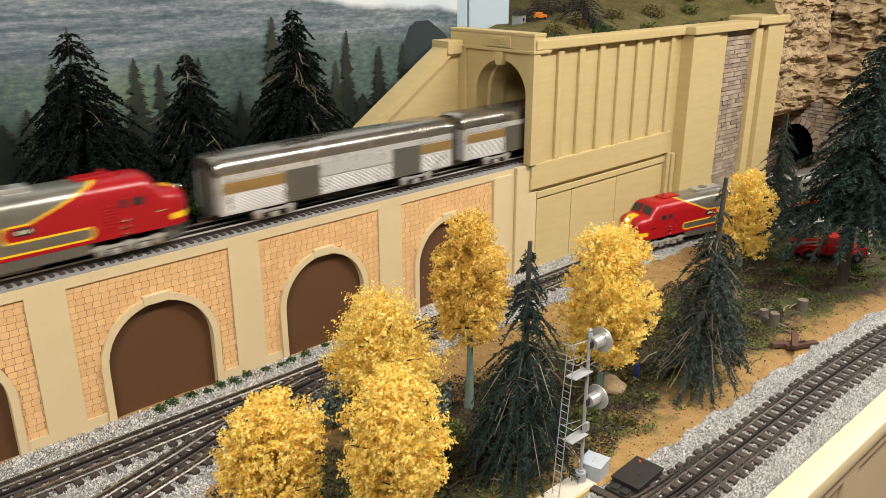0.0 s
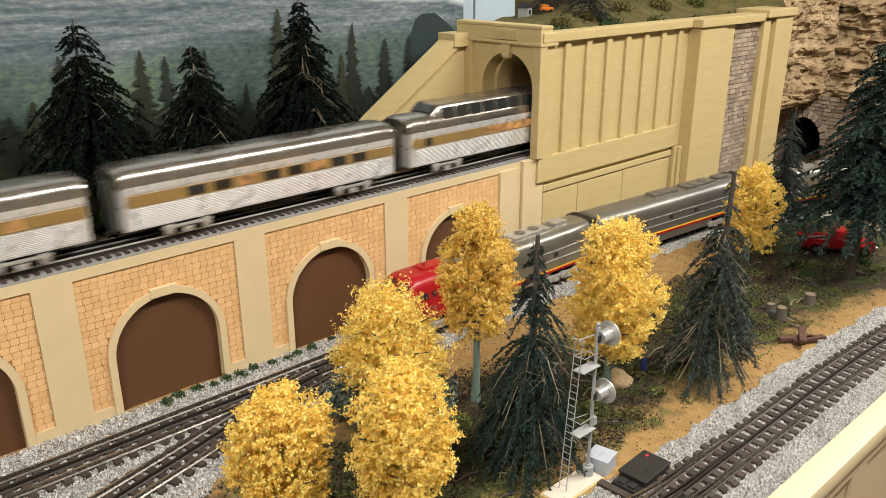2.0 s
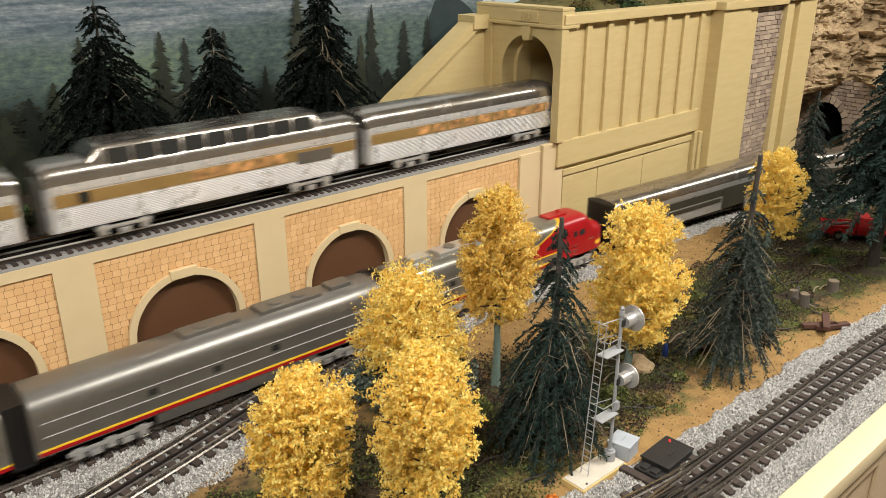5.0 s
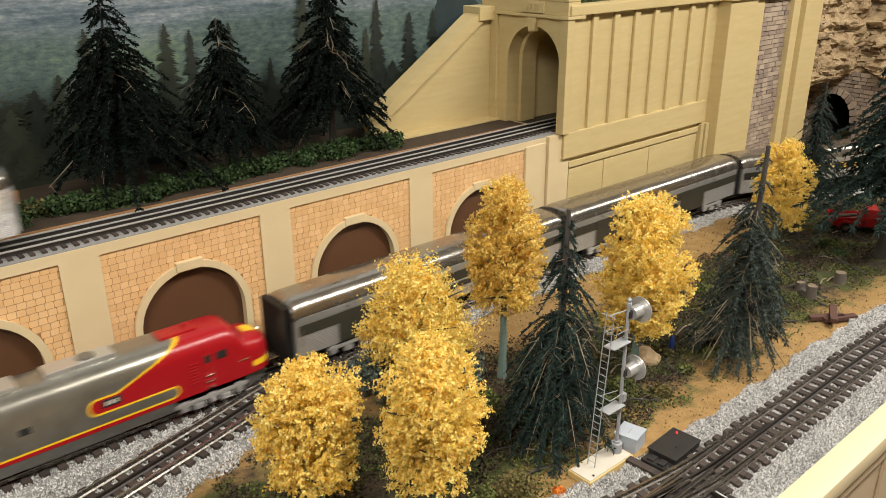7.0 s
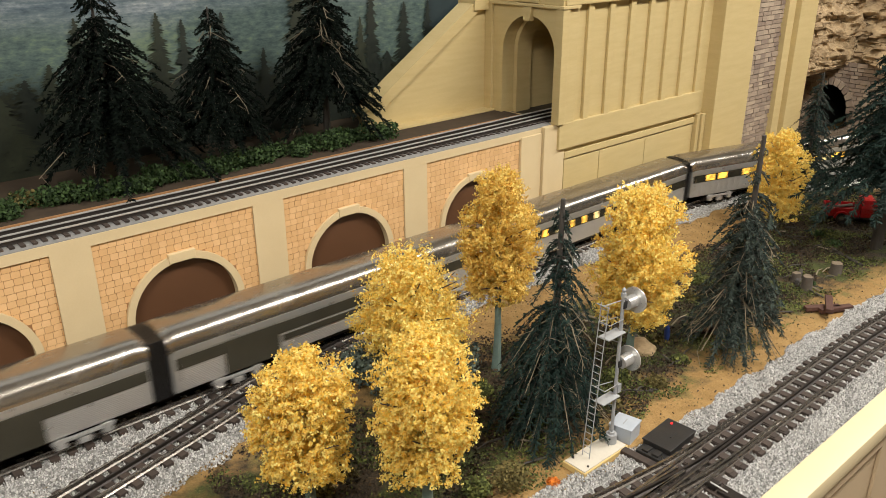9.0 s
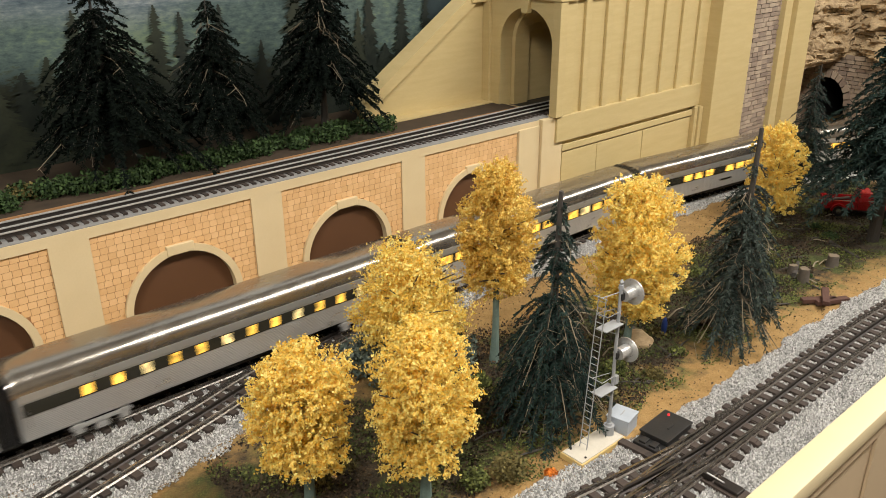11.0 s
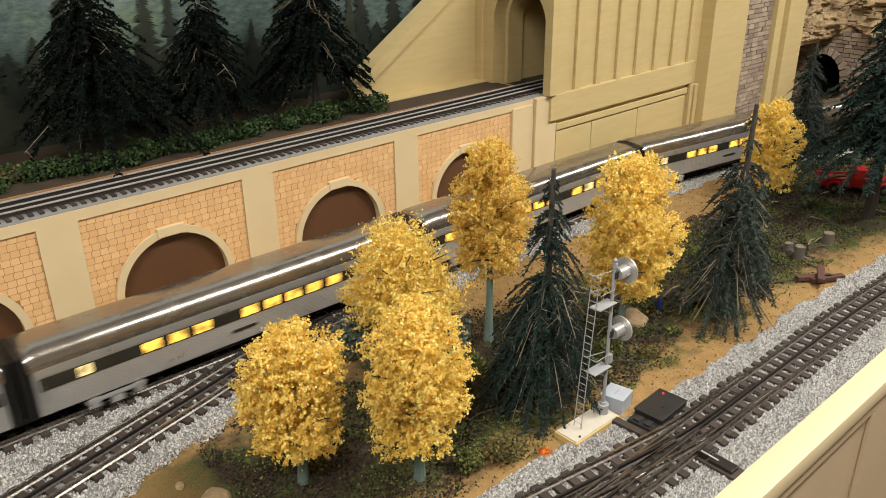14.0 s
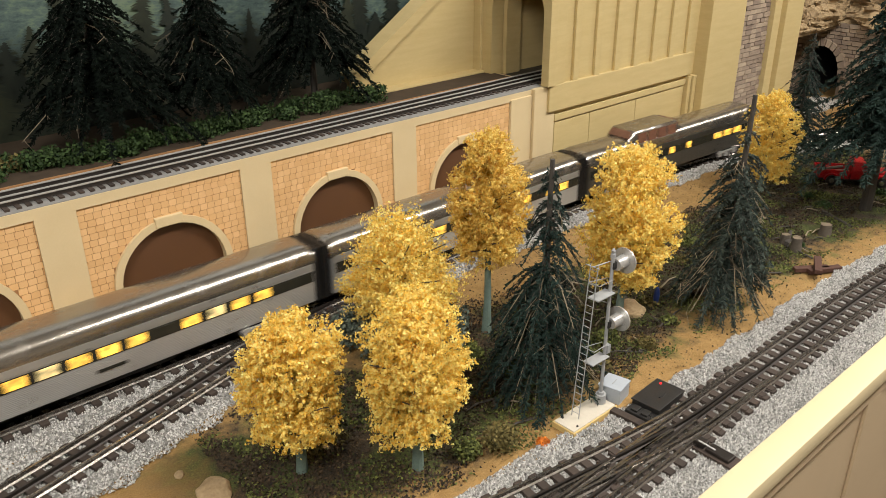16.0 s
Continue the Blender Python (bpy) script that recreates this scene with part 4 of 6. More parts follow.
def truck_parts(owner, xc, wheels=2, base=0.044):
    t = part("truck", Mesh().soft_box(xc - base * 0.62, xc + base * 0.62, -0.022, 0.022, 0.008, 0.0115, 0.001), M["black"], owner)
    for s in (-1, 1):
        f = Mesh().soft_box(xc - base * 0.66, xc + base * 0.66, s * 0.0290 - 0.0018, s * 0.0290 + 0.0018, 0.0105, 0.0140, 0.0008)
        for k in range(wheels):
            x = xc + (k - (wheels - 1) / 2) * base / (wheels - 1)
            f.soft_box(x - 0.0048, x + 0.0048, s * 0.0292 - 0.0022, s * 0.0292 + 0.0026, 0.0050, 0.0155, 0.0010)
        for k in range(wheels - 1):
            x = xc + (k + 0.5 - (wheels - 1) / 2) * base / (wheels - 1)
            f.soft_box(x - 0.006, x + 0.006, s * 0.0292 - 0.0016, s * 0.0292 + 0.0022, 0.003, 0.0095, 0.0008)
        part("side_frame", f, M["truck"], t, "silver truck side frame", smooth=True)
    for k in range(wheels):
        x = xc + (k - (wheels - 1) / 2) * base / (wheels - 1)
        w = Mesh()
        for s in (-1, 1):
            w.tube((x, s * 0.0150, 0.0092), (x, s * 0.0195, 0.0092), 0.0092, 0.0088, 18)
        w.tube((x, -0.016, 0.0092), (x, 0.016, 0.0092), 0.002, None, 8)
        part("wheelset", w, M["rail_dark"], t, "blackened wheels on an axle", smooth=True)
    return t


def body_ring(x, w, zb, zs, zt, n=11):
    """A closed section: straight sides to zs, a rounded roof to zt."""
    pts = [(x, -w, zb)]
    for k in range(n + 1):
        t = k * PI / n
        c, s = math.cos(t), math.sin(t)
        e = 0.72
        pts.append((x, -w * math.copysign(abs(c) ** e, c), zs + (zt - zs) * abs(s) ** e))
    pts.append((x, w, zb))
    return pts


def roof_rings(x0, x1, w, zs, zt):
    out = []
    for x, k in ((x0, 0.80), (x0 + 0.004, 0.95), (x0 + 0.010, 1.0), (x1 - 0.010, 1.0), (x1 - 0.004, 0.95), (x1, 0.80)):
        r = body_ring(x, w, zs - 0.002, zs, zs + (zt - zs) * k)
        out.append(r)
    return out


def bellows(owner, x, side):
    a = Mesh()
    for k in range(3):
        xa = x + side * (0.001 + k * 0.0032)
        a.soft_box(min(xa, xa + side * 0.0026), max(xa, xa + side * 0.0026), -0.0262, 0.0262, 0.013, 0.080, 0.0010)
        a.box(min(x, x + side * 0.0100), max(x, x + side * 0.0100), -0.0200, 0.0200, 0.016, 0.076)
    part("diaphragm", a, M["rubber"], owner, "black ribbed end bellows")


def passenger_car(label, L, group, band, windows, flutes, ztop=0.086, dome=None, tail=False, plates=(), side="silver_low", roof="roof", dome_glass="glass_dark", joined=True):
    """x runs from the leading end. windows: (x, width, material); flutes: (x0, x1, z0, z1); plates: (x0, x1, z0, z1, material)."""
    car = thing("passenger_car", label, "train car", group)
    zs = 0.066
    prof = lambda x, w: [(x, -w, 0.0170), (x, -w, zs), (x, w, zs), (x, w, 0.0170)]
    rings = [prof(0.002, HW - 0.001), prof(0.0035, HW)]
    if tail:
        for k in range(9):
            t = k / 8 * PI / 2
            rings.append(prof(L - 0.032 + 0.032 * math.sin(t), max(0.004, HW * math.cos(t) ** 0.6)))
    else:
        rings += [prof(L - 0.0035, HW), prof(L - 0.002, HW - 0.001)]
    part("body", Mesh().loft(rings), M[side], car, smooth=True)
    rr = roof_rings(0.0, L, HW + 0.0004, zs, ztop)
    if tail:
        rr = rr[:3] + [body_ring(L - 0.032 + 0.032 * math.sin(k / 8 * PI / 2), max(0.004, (HW + 0.0004) * math.cos(k / 8 * PI / 2) ** 0.6), zs - 0.002, zs, zs + (ztop - zs) * (0.35 + 0.65 * math.cos(k / 8 * PI / 2))) for k in range(9)]
    part("roof", Mesh().loft(rr), M[roof], car, "smooth rounded silver roof", smooth=True)
    part("underframe", Mesh().box(0.10 * L, L * 0.9, -0.024, 0.024, 0.0125, 0.0169).soft_box(L * 0.38, L * 0.62, -0.022, 0.022, 0.008, 0.0165, 0.001), M["black"], car)
    x_end = L - (0.03 if tail else 0.004)
    for s in (-1, 1):
        y0, y1 = (-HW - 0.0005, -HW + 0.0002) if s < 0 else (HW - 0.0002, HW + 0.0005)
        part("window_band", Mesh().box(0.006, x_end, y0, y1, 0.0425, 0.0555), M[band], car)
        for xa, xb, za, zb in flutes:
            f, n = Mesh(), max(2, round((zb - za) / 0.0019))
            for k in range(n):
                zc = za + (k + 0.5) * (zb - za) / n
                f.loft([[(x, s * (HW + 0.00002), zc - 0.00092), (x, s * (HW + 0.00024), zc - 0.00042), (x, s * (HW + 0.00024), zc + 0.00042), (x, s * (HW + 0.00002), zc + 0.00092)] for x in (xa, xb)])
            part("fluting", f, M[side], car, "horizontal stainless fluting", kind="stuff")
        for xa, w, mt in windows:
            piece("window", data_of("window", Mesh().soft_box(xa, xa + w, s * (HW + 0.0006) - 0.0005, s * (HW + 0.0006) + 0.0005, 0.0438, 0.0545, 0.0004), M[mt]), car)
        for xa, xb, za, zb, mt in plates:
            part("side_panel", Mesh().box(xa, xb, s * (HW + 0.0008) - 0.0006, s * (HW + 0.0008) + 0.0006, za, zb), M[mt], car)
        part("letter_board", Mesh().box(0.006, x_end, s * (HW + 0.0004) - 0.0004, s * (HW + 0.0004) + 0.0004, 0.0575, 0.0650), M[side], car)
        part("grab_rail", Mesh().tube((0.010, s * (HW + 0.0012), 0.030), (0.010, s * (HW + 0.0012), 0.050), 0.0004, None, 5), M["chrome"], car)
    part("end_door", Mesh().soft_box(0.0005, 0.003, -0.011, 0.011, 0.015, 0.064, 0.0005), M["band_dark"], car)
    if joined:
        bellows(car, 0.001, -1)
        bellows(car, L - 0.001, 1)
    else:
        # open gangways: a door frame at each end and a coupler bar between the cars
        for xe, w in ((0.0, -1), (L, 1)):
            if tail and w > 0:
                continue
            part("gangway", Mesh().soft_box(min(xe, xe + w * 0.0028), max(xe, xe + w * 0.0028), -0.0135, 0.0135, 0.014, 0.068, 0.0006), M["silver_dull"], car, "grey end gangway frame")
            part("coupler", Mesh().soft_box(min(xe - w * 0.004, xe + w * 0.0095), max(xe - w * 0.004, xe + w * 0.0095), -0.003, 0.003, 0.009, 0.013, 0.0008), M["black"], car)
    if tail:
        for k in range(5):
            t = (k + 0.5) / 5 * PI - PI / 2
            x, y = L - 0.031 + 0.0325 * math.cos(t), 0.029 * math.sin(t)
            piece("window", data_of("window", Mesh().soft_box(-0.0008, 0.0008, -0.0062, 0.0062, 0.0438, 0.0545, 0.0004), M["glow_soft"]), car, pose(x, y, 0, 0, 0, math.degrees(t)))
    if dome:
        xa, xb = dome
        zt = ztop + 0.011
        ends = lambda x, w, z: [(x, -w, ztop - 0.012), (x, -w * 0.93, z - 0.004), (x, -w * 0.80, z), (x, w * 0.80, z), (x, w * 0.93, z - 0.004), (x, w, ztop - 0.012)]
        part("dome_frame", Mesh().loft([ends(xa, 0.026, ztop - 0.004), ends(xa + 0.016, 0.0275, zt), ends(xb - 0.016, 0.0275, zt), ends(xb, 0.026, ztop - 0.004)]), M["roof"], car, "raised dome roof", smooth=True)
        n = max(3, round((xb - xa - 0.036) / 0.028))
        step = (xb - xa - 0.036) / n
        for k in range(n):
            x = xa + 0.018 + k * step
            for s in (-1, 1):
                v = [(x + 0.0019, s * 0.0280, ztop - 0.0095), (x + step - 0.0019, s * 0.0280, ztop - 0.0095), (x + step - 0.0019, s * 0.0263, zt - 0.0042), (x + 0.0019, s * 0.0263, zt - 0.0042)]
                part("dome_pane", Mesh().add(v + [(p[0], p[1] - s * 0.003, p[2]) for p in v], [(0, 1, 2, 3), (7, 6, 5, 4), (0, 4, 5, 1), (2, 6, 7, 3), (0, 3, 7, 4), (1, 5, 6, 2)]), M[dome_glass], car)
        for xe, s in ((xa, -1), (xb, 1)):
            v = [(xe - s * 0.003, -0.020, ztop + 0.0005), (xe - s * 0.003, 0.020, ztop + 0.0005), (xe - s * 0.0125, 0.018, zt - 0.001), (xe - s * 0.0125, -0.018, zt - 0.001)]
            v = [(p[0] + s * 0.0016, p[1], p[2] + 0.0008) for p in v]
            part("dome_pane", Mesh().add(v + [(p[0] - s * 0.003, p[1], p[2] - 0.002) for p in v], [(0, 1, 2, 3), (7, 6, 5, 4), (0, 4, 5, 1), (2, 6, 7, 3), (0, 3, 7, 4), (1, 5, 6, 2)]), M[dome_glass], car)
    truck_parts(car, 0.072)
    truck_parts(car, L - 0.072)
    return car


def engine(label, L, group, cab=True):
    """Streamlined diesel unit; with a cab the nose is at x = 0."""
    e = thing("locomotive", label, "locomotive", group)
    zs, zt, zb = 0.062, 0.083, 0.0205
    if cab:
        rings = [body_ring(0.0, 0.010, 0.024, 0.038, 0.049), body_ring(0.0022, 0.0185, 0.0215, 0.040, 0.0545), body_ring(0.007, 0.0248, zb, 0.042, 0.0585),
                 body_ring(0.014, 0.0282, zb, 0.044, 0.0608), body_ring(0.024, 0.0296, zb, 0.046, 0.0618), body_ring(0.031, 0.0297, zb, 0.047, 0.0625),
                 body_ring(0.041, HW, zb, 0.058, 0.0790), body_ring(0.048, HW, zb, 0.0615, 0.0825)]
    else:
        rings = [body_ring(0.001, HW - 0.001, zb, zs - 0.001, zt - 0.003), body_ring(0.003, HW, zb, zs, zt)]
    rings += [body_ring(0.056 + k * (L - 0.06) / 6, HW, zb, zs, zt) for k in range(7)] + [body_ring(L - 0.0015, HW - 0.001, zb, zs - 0.001, zt - 0.003)]
    body = part("body", Mesh().loft(rings), M["livery"] if cab else M["silver_dull"], e, "red and silver streamlined body" if cab else "dull silver body", smooth=True)
    for s in (-1, 1):
        y = lambda o: s * (HW + o)
        part("skirt", Mesh().soft_box(0.115, L - 0.10, min(y(-0.003), y(-0.0005)), max(y(-0.003), y(-0.0005)), 0.009, 0.0203, 0.0006), M["silver_dull"], e)
        rows = [(0.0268, 0.0006, "yellow", 0.0010), (0.0238, 0.0005, "red", 0.0018)] if not cab else []
        for z, o, mt, h in rows:
            part("stripe", Mesh().box(0.004, L - 0.004, min(y(0), y(o)), max(y(0), y(o)), z - h, z + h), M[mt], e)
        x0 = 0.19 if cab else 0.05
        for k, xw in enumerate((x0 + 0.06, x0 + 0.13, x0 + 0.20)):
            if xw < L - 0.04:
                part("porthole", Mesh().soft_box(xw, xw + 0.010, min(y(0), y(0.0006)), max(y(0), y(0.0006)), 0.0445, 0.0515, 0.0004), M["glass_dark"], e)
        for z in (0.0400, 0.0545):
            part("batten", Mesh().box(x0 + 0.09 if cab else 0.01, L - 0.01, min(y(0), y(0.0006)), max(y(0), y(0.0006)), z, z + 0.0008), M["silver"], e)
        if cab:
            part("cab_window", Mesh().soft_box(0.054, 0.066, min(y(0), y(0.0007)), max(y(0), y(0.0007)), 0.052, 0.0605, 0.0006), M["glass_dark"], e)
            part("cab_window", Mesh().soft_box(0.0725, 0.0795, min(y(0), y(0.0007)), max(y(0), y(0.0007)), 0.052, 0.0605, 0.0006), M["glass_dark"], e)
            d = part("cab_door", Mesh().soft_box(0.0705, 0.0815, min(y(-0.0002), y(0.0004)), max(y(-0.0002), y(0.0004)), 0.022, 0.062, 0.0003), M["red"], e)
            for k in range(3):
                part("step", Mesh().soft_box(0.0715, 0.0800, min(y(0), y(0.0022)), max(y(0), y(0.0022)), 0.023 + k * 0.007, 0.0245 + k * 0.007, 0.0003), M["chrome"], d)
            for k in range(7):
                part("louvre", Mesh().box(0.0875, 0.096, min(y(0), y(0.0008)), max(y(0), y(0.0008)), 0.033 + k * 0.0036, 0.0345 + k * 0.0036), M["red"], e)
            part("number_board", Mesh().soft_box(0.167, 0.186, min(y(0), y(0.0009)), max(y(0), y(0.0009)), 0.0435, 0.0515, 0.0004), M["glass_dark"], e)
            for k in range(3):
                part("figure_bar", Mesh().box(0.1710 + k * 0.0044, 0.1737 + k * 0.0044, min(y(0.0009), y(0.0012)), max(y(0.0009), y(0.0012)), 0.0455, 0.0495), M["concrete"], e)
            part("name_bar", Mesh().box(0.030, 0.042, min(y(0), y(0.0005)), max(y(0), y(0.0005)), 0.040, 0.0413), M["chrome"], e)
    # roof gear
    for xa, xb, w, h in ((0.16, 0.225, 0.011, 0.004), (0.25, 0.33, 0.013, 0.0035), (0.345, 0.375, 0.010, 0.005)):
        part("roof_hatch", Mesh().soft_box(xa, xb, -w, w, zt - 0.003, zt + h, 0.001), M["silver_low" if cab else "silver_dull"], e)
    for xf in (0.185, 0.275, 0.305):
        part("roof_fan", Mesh().tube((xf, 0, zt + 0.003), (xf, 0, zt + 0.0055), 0.0085, 0.008, 20), M["silver_dull"], e, smooth=True)
    if cab:
        part("horn", Mesh().soft_box(0.075, 0.115, -0.010, 0.010, zt - 0.003, zt + 0.0025, 0.001).tube((0.085, 0, zt + 0.003), (0.085, 0, zt + 0.007), 0.003, 0.002, 10), M["red"], e)
        for s in (-1, 1):
            v = [(0.0318, s * 0.003, 0.0640), (0.0330, s * 0.0225, 0.0622), (0.0405, s * 0.0225, 0.0735), (0.0395, s * 0.003, 0.0770)]
            v = [(p[0] - 0.0008, p[1], p[2] + 0.0006) for p in v]
            part("windshield", Mesh().add(v + [(p[0] + 0.003, p[1], p[2] - 0.002) for p in v], [(0, 1, 2, 3), (7, 6, 5, 4), (0, 4, 5, 1), (2, 6, 7, 3), (0, 3, 7, 4), (1, 5, 6, 2)]), M["glass_dark"], e)
        for z, x in ((0.0545, 0.0012), (0.0435, -0.0014)):
            h = part("headlight", Mesh().tube((x + 0.006, 0, z), (x, 0, z), 0.0042, 0.0042, 18), M["chrome"], e, smooth=True)
            part("bulb", Mesh().tube((x + 0.001, 0, z), (x - 0.0006, 0, z), 0.0030, 0.0026, 16), M["headlight"], h, "lit headlight")
        part("pilot", Mesh().loft([[(0.004, -0.012, 0.002), (0.004, 0.012, 0.002), (0.010, 0.024, 0.021), (0.006, 0, 0.024), (0.010, -0.024, 0.021)], [(0.034, -0.027, 0.003), (0.034, 0.027, 0.003), (0.034, 0.028, 0.021), (0.034, 0, 0.021), (0.034, -0.028, 0.021)]]), M["silver_dull"], e, "silver pilot under the nose")
        part("coupler", Mesh().soft_box(-0.008, 0.006, -0.003, 0.003, 0.008, 0.013, 0.001), M["black"], e)
    else:
        bellows(e, 0.001, -1)
    bellows(e, L - 0.001, 1)
    part("fuel_tank", Mesh().soft_box(L * 0.40, L * 0.62, -0.024, 0.024, 0.004, 0.015, 0.002), M["silver_dull"], e)
    truck_parts(e, 0.075 if cab else 0.068, 3, 0.062)
    truck_parts(e, L - 0.070, 3, 0.062)
    return e


def row(x0, x1, n, w, mats):
    st = (x1 - x0) / n
    return [(x0 + k * st + (st - w) / 2, w, mats[k % len(mats)]) for k in range(n)]


LB, LA = 0.455, 0.374
full = [(0.008, LB - 0.008, 0.0182, 0.0405)]
g_low, g_up = "lower passenger train", "upper passenger train"
TRAIN_B = []   # (thing, offset of its reference from the leading nose, turned)
TRAIN_B.append((engine("red-nosed silver streamlined diesel with lit headlights", 0.415, g_low), 0.012, False))
TRAIN_B.append((engine("silver cabless diesel booster with yellow stripe", 0.408, g_low, False), 0.446, False))
TRAIN_B.append((engine("red-nosed silver diesel running backwards in the set", 0.415, g_low), 1.292, True))
bag_w = [(0.075, 0.010, "glow_pale"), (0.092, 0.010, "glow_pale"), (0.30, 0.010, "glow_pale"), (0.318, 0.010, "glow_pale")]
bag_f = [(0.008, 0.055, 0.0182, 0.040), (0.13, 0.275, 0.0182, 0.030), (0.355, LB - 0.008, 0.0182, 0.040)]
# door panels and strip, with the dark reflection painted on in olive
bag_p = [(0.06, 0.125, 0.0178, 0.056, "band_olive"), (0.28, 0.35, 0.0178, 0.056, "band_olive"), (0.13, 0.275, 0.033, 0.040, "band_olive")]
for k in range(2):
    TRAIN_B.append((passenger_car("silver baggage car with side doors toned dark for reflections", LB, g_low, "band_olive", [(x, w, m) for x, w, m in bag_w], bag_f, plates=bag_p), 1.320 + k * 0.474, False))
small = row(0.05, 0.40, 12, 0.010, ["glow", "glow", "glow_pale"])
TRAIN_B.append((passenger_car("silver sleeping car with small lit windows", LB, g_low, "band_dark", small, full), 2.266, False))
coach = row(0.035, 0.06, 1, 0.014, ["glow_pale"]) + row(0.10, 0.43, 12, 0.0195, ["glow", "glow", "glow", "band_dark", "glow", "glow"])
coach2 = row(0.03, 0.40, 13, 0.0195, ["glow", "glow", "band_dark", "glow", "glow_pale", "glow"])
for k in range(4):
    TRAIN_B.append((passenger_car("silver fluted coach with yellow lit windows", LB, g_low, "band_dark", coach if k % 2 else coach2, full, plates=[(0.20, 0.23, 0.029, 0.032, "band_dark")]), 2.744 + k * 0.4765, False))
lounge = row(0.20, 0.27, 3, 0.012, ["glow", "band_dark", "glow"]) + row(0.33, 0.42, 3, 0.022, ["glow"])
# the lounge car's sides are coloured dark in place of what they reflect
TRAIN_B.append((passenger_car("silver lounge car, sides toned dark for reflections, with a short glass dome", LB, g_low, "band_dark", lounge, full, dome=(0.10, 0.24), side="silver_dark", dome_glass="dome_brown"), 4.650, False))

TRAIN_A = []
TRAIN_A.append((engine("red-nosed silver diesel trailing the upper engine set", 0.415, g_up), 0.008, True))
fa = [(0.008, LA - 0.008, 0.0182, 0.0405)]
wa = row(0.02, 0.36, 12, 0.012, ["band_gold", "glass_dark", "band_gold"])
wg = row(0.19, 0.34, 6, 0.016, ["glow_soft", "band_gold"])
bag_a = [(0.09, 0.14, 0.0178, 0.057, "silver_dull"), (0.26, 0.31, 0.0178, 0.057, "silver_dull"), (0.1405, 0.2595, 0.0410, 0.0572, "silver")]
door_w = [(0.100, 0.010, "glass_dark"), (0.122, 0.010, "glass_dark")]
TRAIN_A.append((passenger_car("bright silver baggage car with gold window band", LA, g_up, "band_gold", door_w + [(0.272, 0.010, "glass_dark"), (0.292, 0.010, "glass_dark")], fa, joined=False, side="silver", plates=bag_a), 0.042, False))
TRAIN_A.append((passenger_car("bright silver combine car with gold window band", LA, g_up, "band_gold", door_w + wg, fa, joined=False, side="silver", plates=bag_a[:1]), 0.442, False))
TRAIN_A.append((passenger_car("bright silver coach with gold window band", LA, g_up, "band_gold", row(0.07, 0.33, 8, 0.022, ["glass_dark", "band_dark", "glow_soft"]), fa, joined=False, side="silver"), 0.848, False))
for k in range(3):
    TRAIN_A.append((passenger_car("bright silver full-length dome car", LA, g_up, "band_gold", [(0.03, 0.012, "glass_dark")] + row(0.15, 0.27, 6, 0.017, ["glow_soft"]), fa, joined=False, side="silver", dome=(0.045, LA - 0.045), plates=[(0.285, 0.335, 0.038, 0.052, "silver_dull")]), 1.250 + k * 0.397, False))
TRAIN_A.append((passenger_car("silver round-ended observation car with lit windows", LA, g_up, "band_gold", row(0.08, 0.34, 9, 0.020, ["glow_soft"]), fa, joined=False, side="silver", tail=True), 2.435, False))


def low_front(t):
    """Where the leading nose of the lower train is."""
    return 0.893 - 0.278968 * t - 0.00240121 * t * t + 0.0000606439 * t ** 3


def up_ref(t):
    """Where the trailing engine's nose of the upper train is; it slows to a stand once past."""
    f = lambda s: 0.140 - 0.476674 * s + 0.00662453 * s * s
    if t <= 7.3:
        return f(t)
    v = -0.476674 + 2 * 0.00662453 * 7.3
    s = min(t - 7.3, 1.2)
    return f(7.3) + v * s - v * s * s / 2.4


def up_y(x):
    return float(np.interp(x, (0.0, 0.35, 0.6, 0.75, 1.2), (0.031, 0.032, 0.035, 0.038, 0.040)))


CUM = [0.0]
for (ax_, ay_), (bx_, by_) in zip(straight[:-1], straight[1:]):
    CUM.append(CUM[-1] + math.hypot(bx_ - ax_, by_ - ay_))
S0 = -(X0 + 0.05)


def low_point(s):
    """The lower line at s metres from x = 0, measured along the track."""
    return float(np.interp(s + S0, CUM, [p[0] for p in straight])), float(np.interp(s + S0, CUM, [p[1] for p in straight]))


def low_pose(s, long, turned):
    (xa, ya), (xb, yb) = low_point(s), low_point(s + (-long if turned else long))
    return pose(xa, ya, ZR_LOW, 0, 0, math.degrees(math.atan2(yb - ya, xb - xa)))


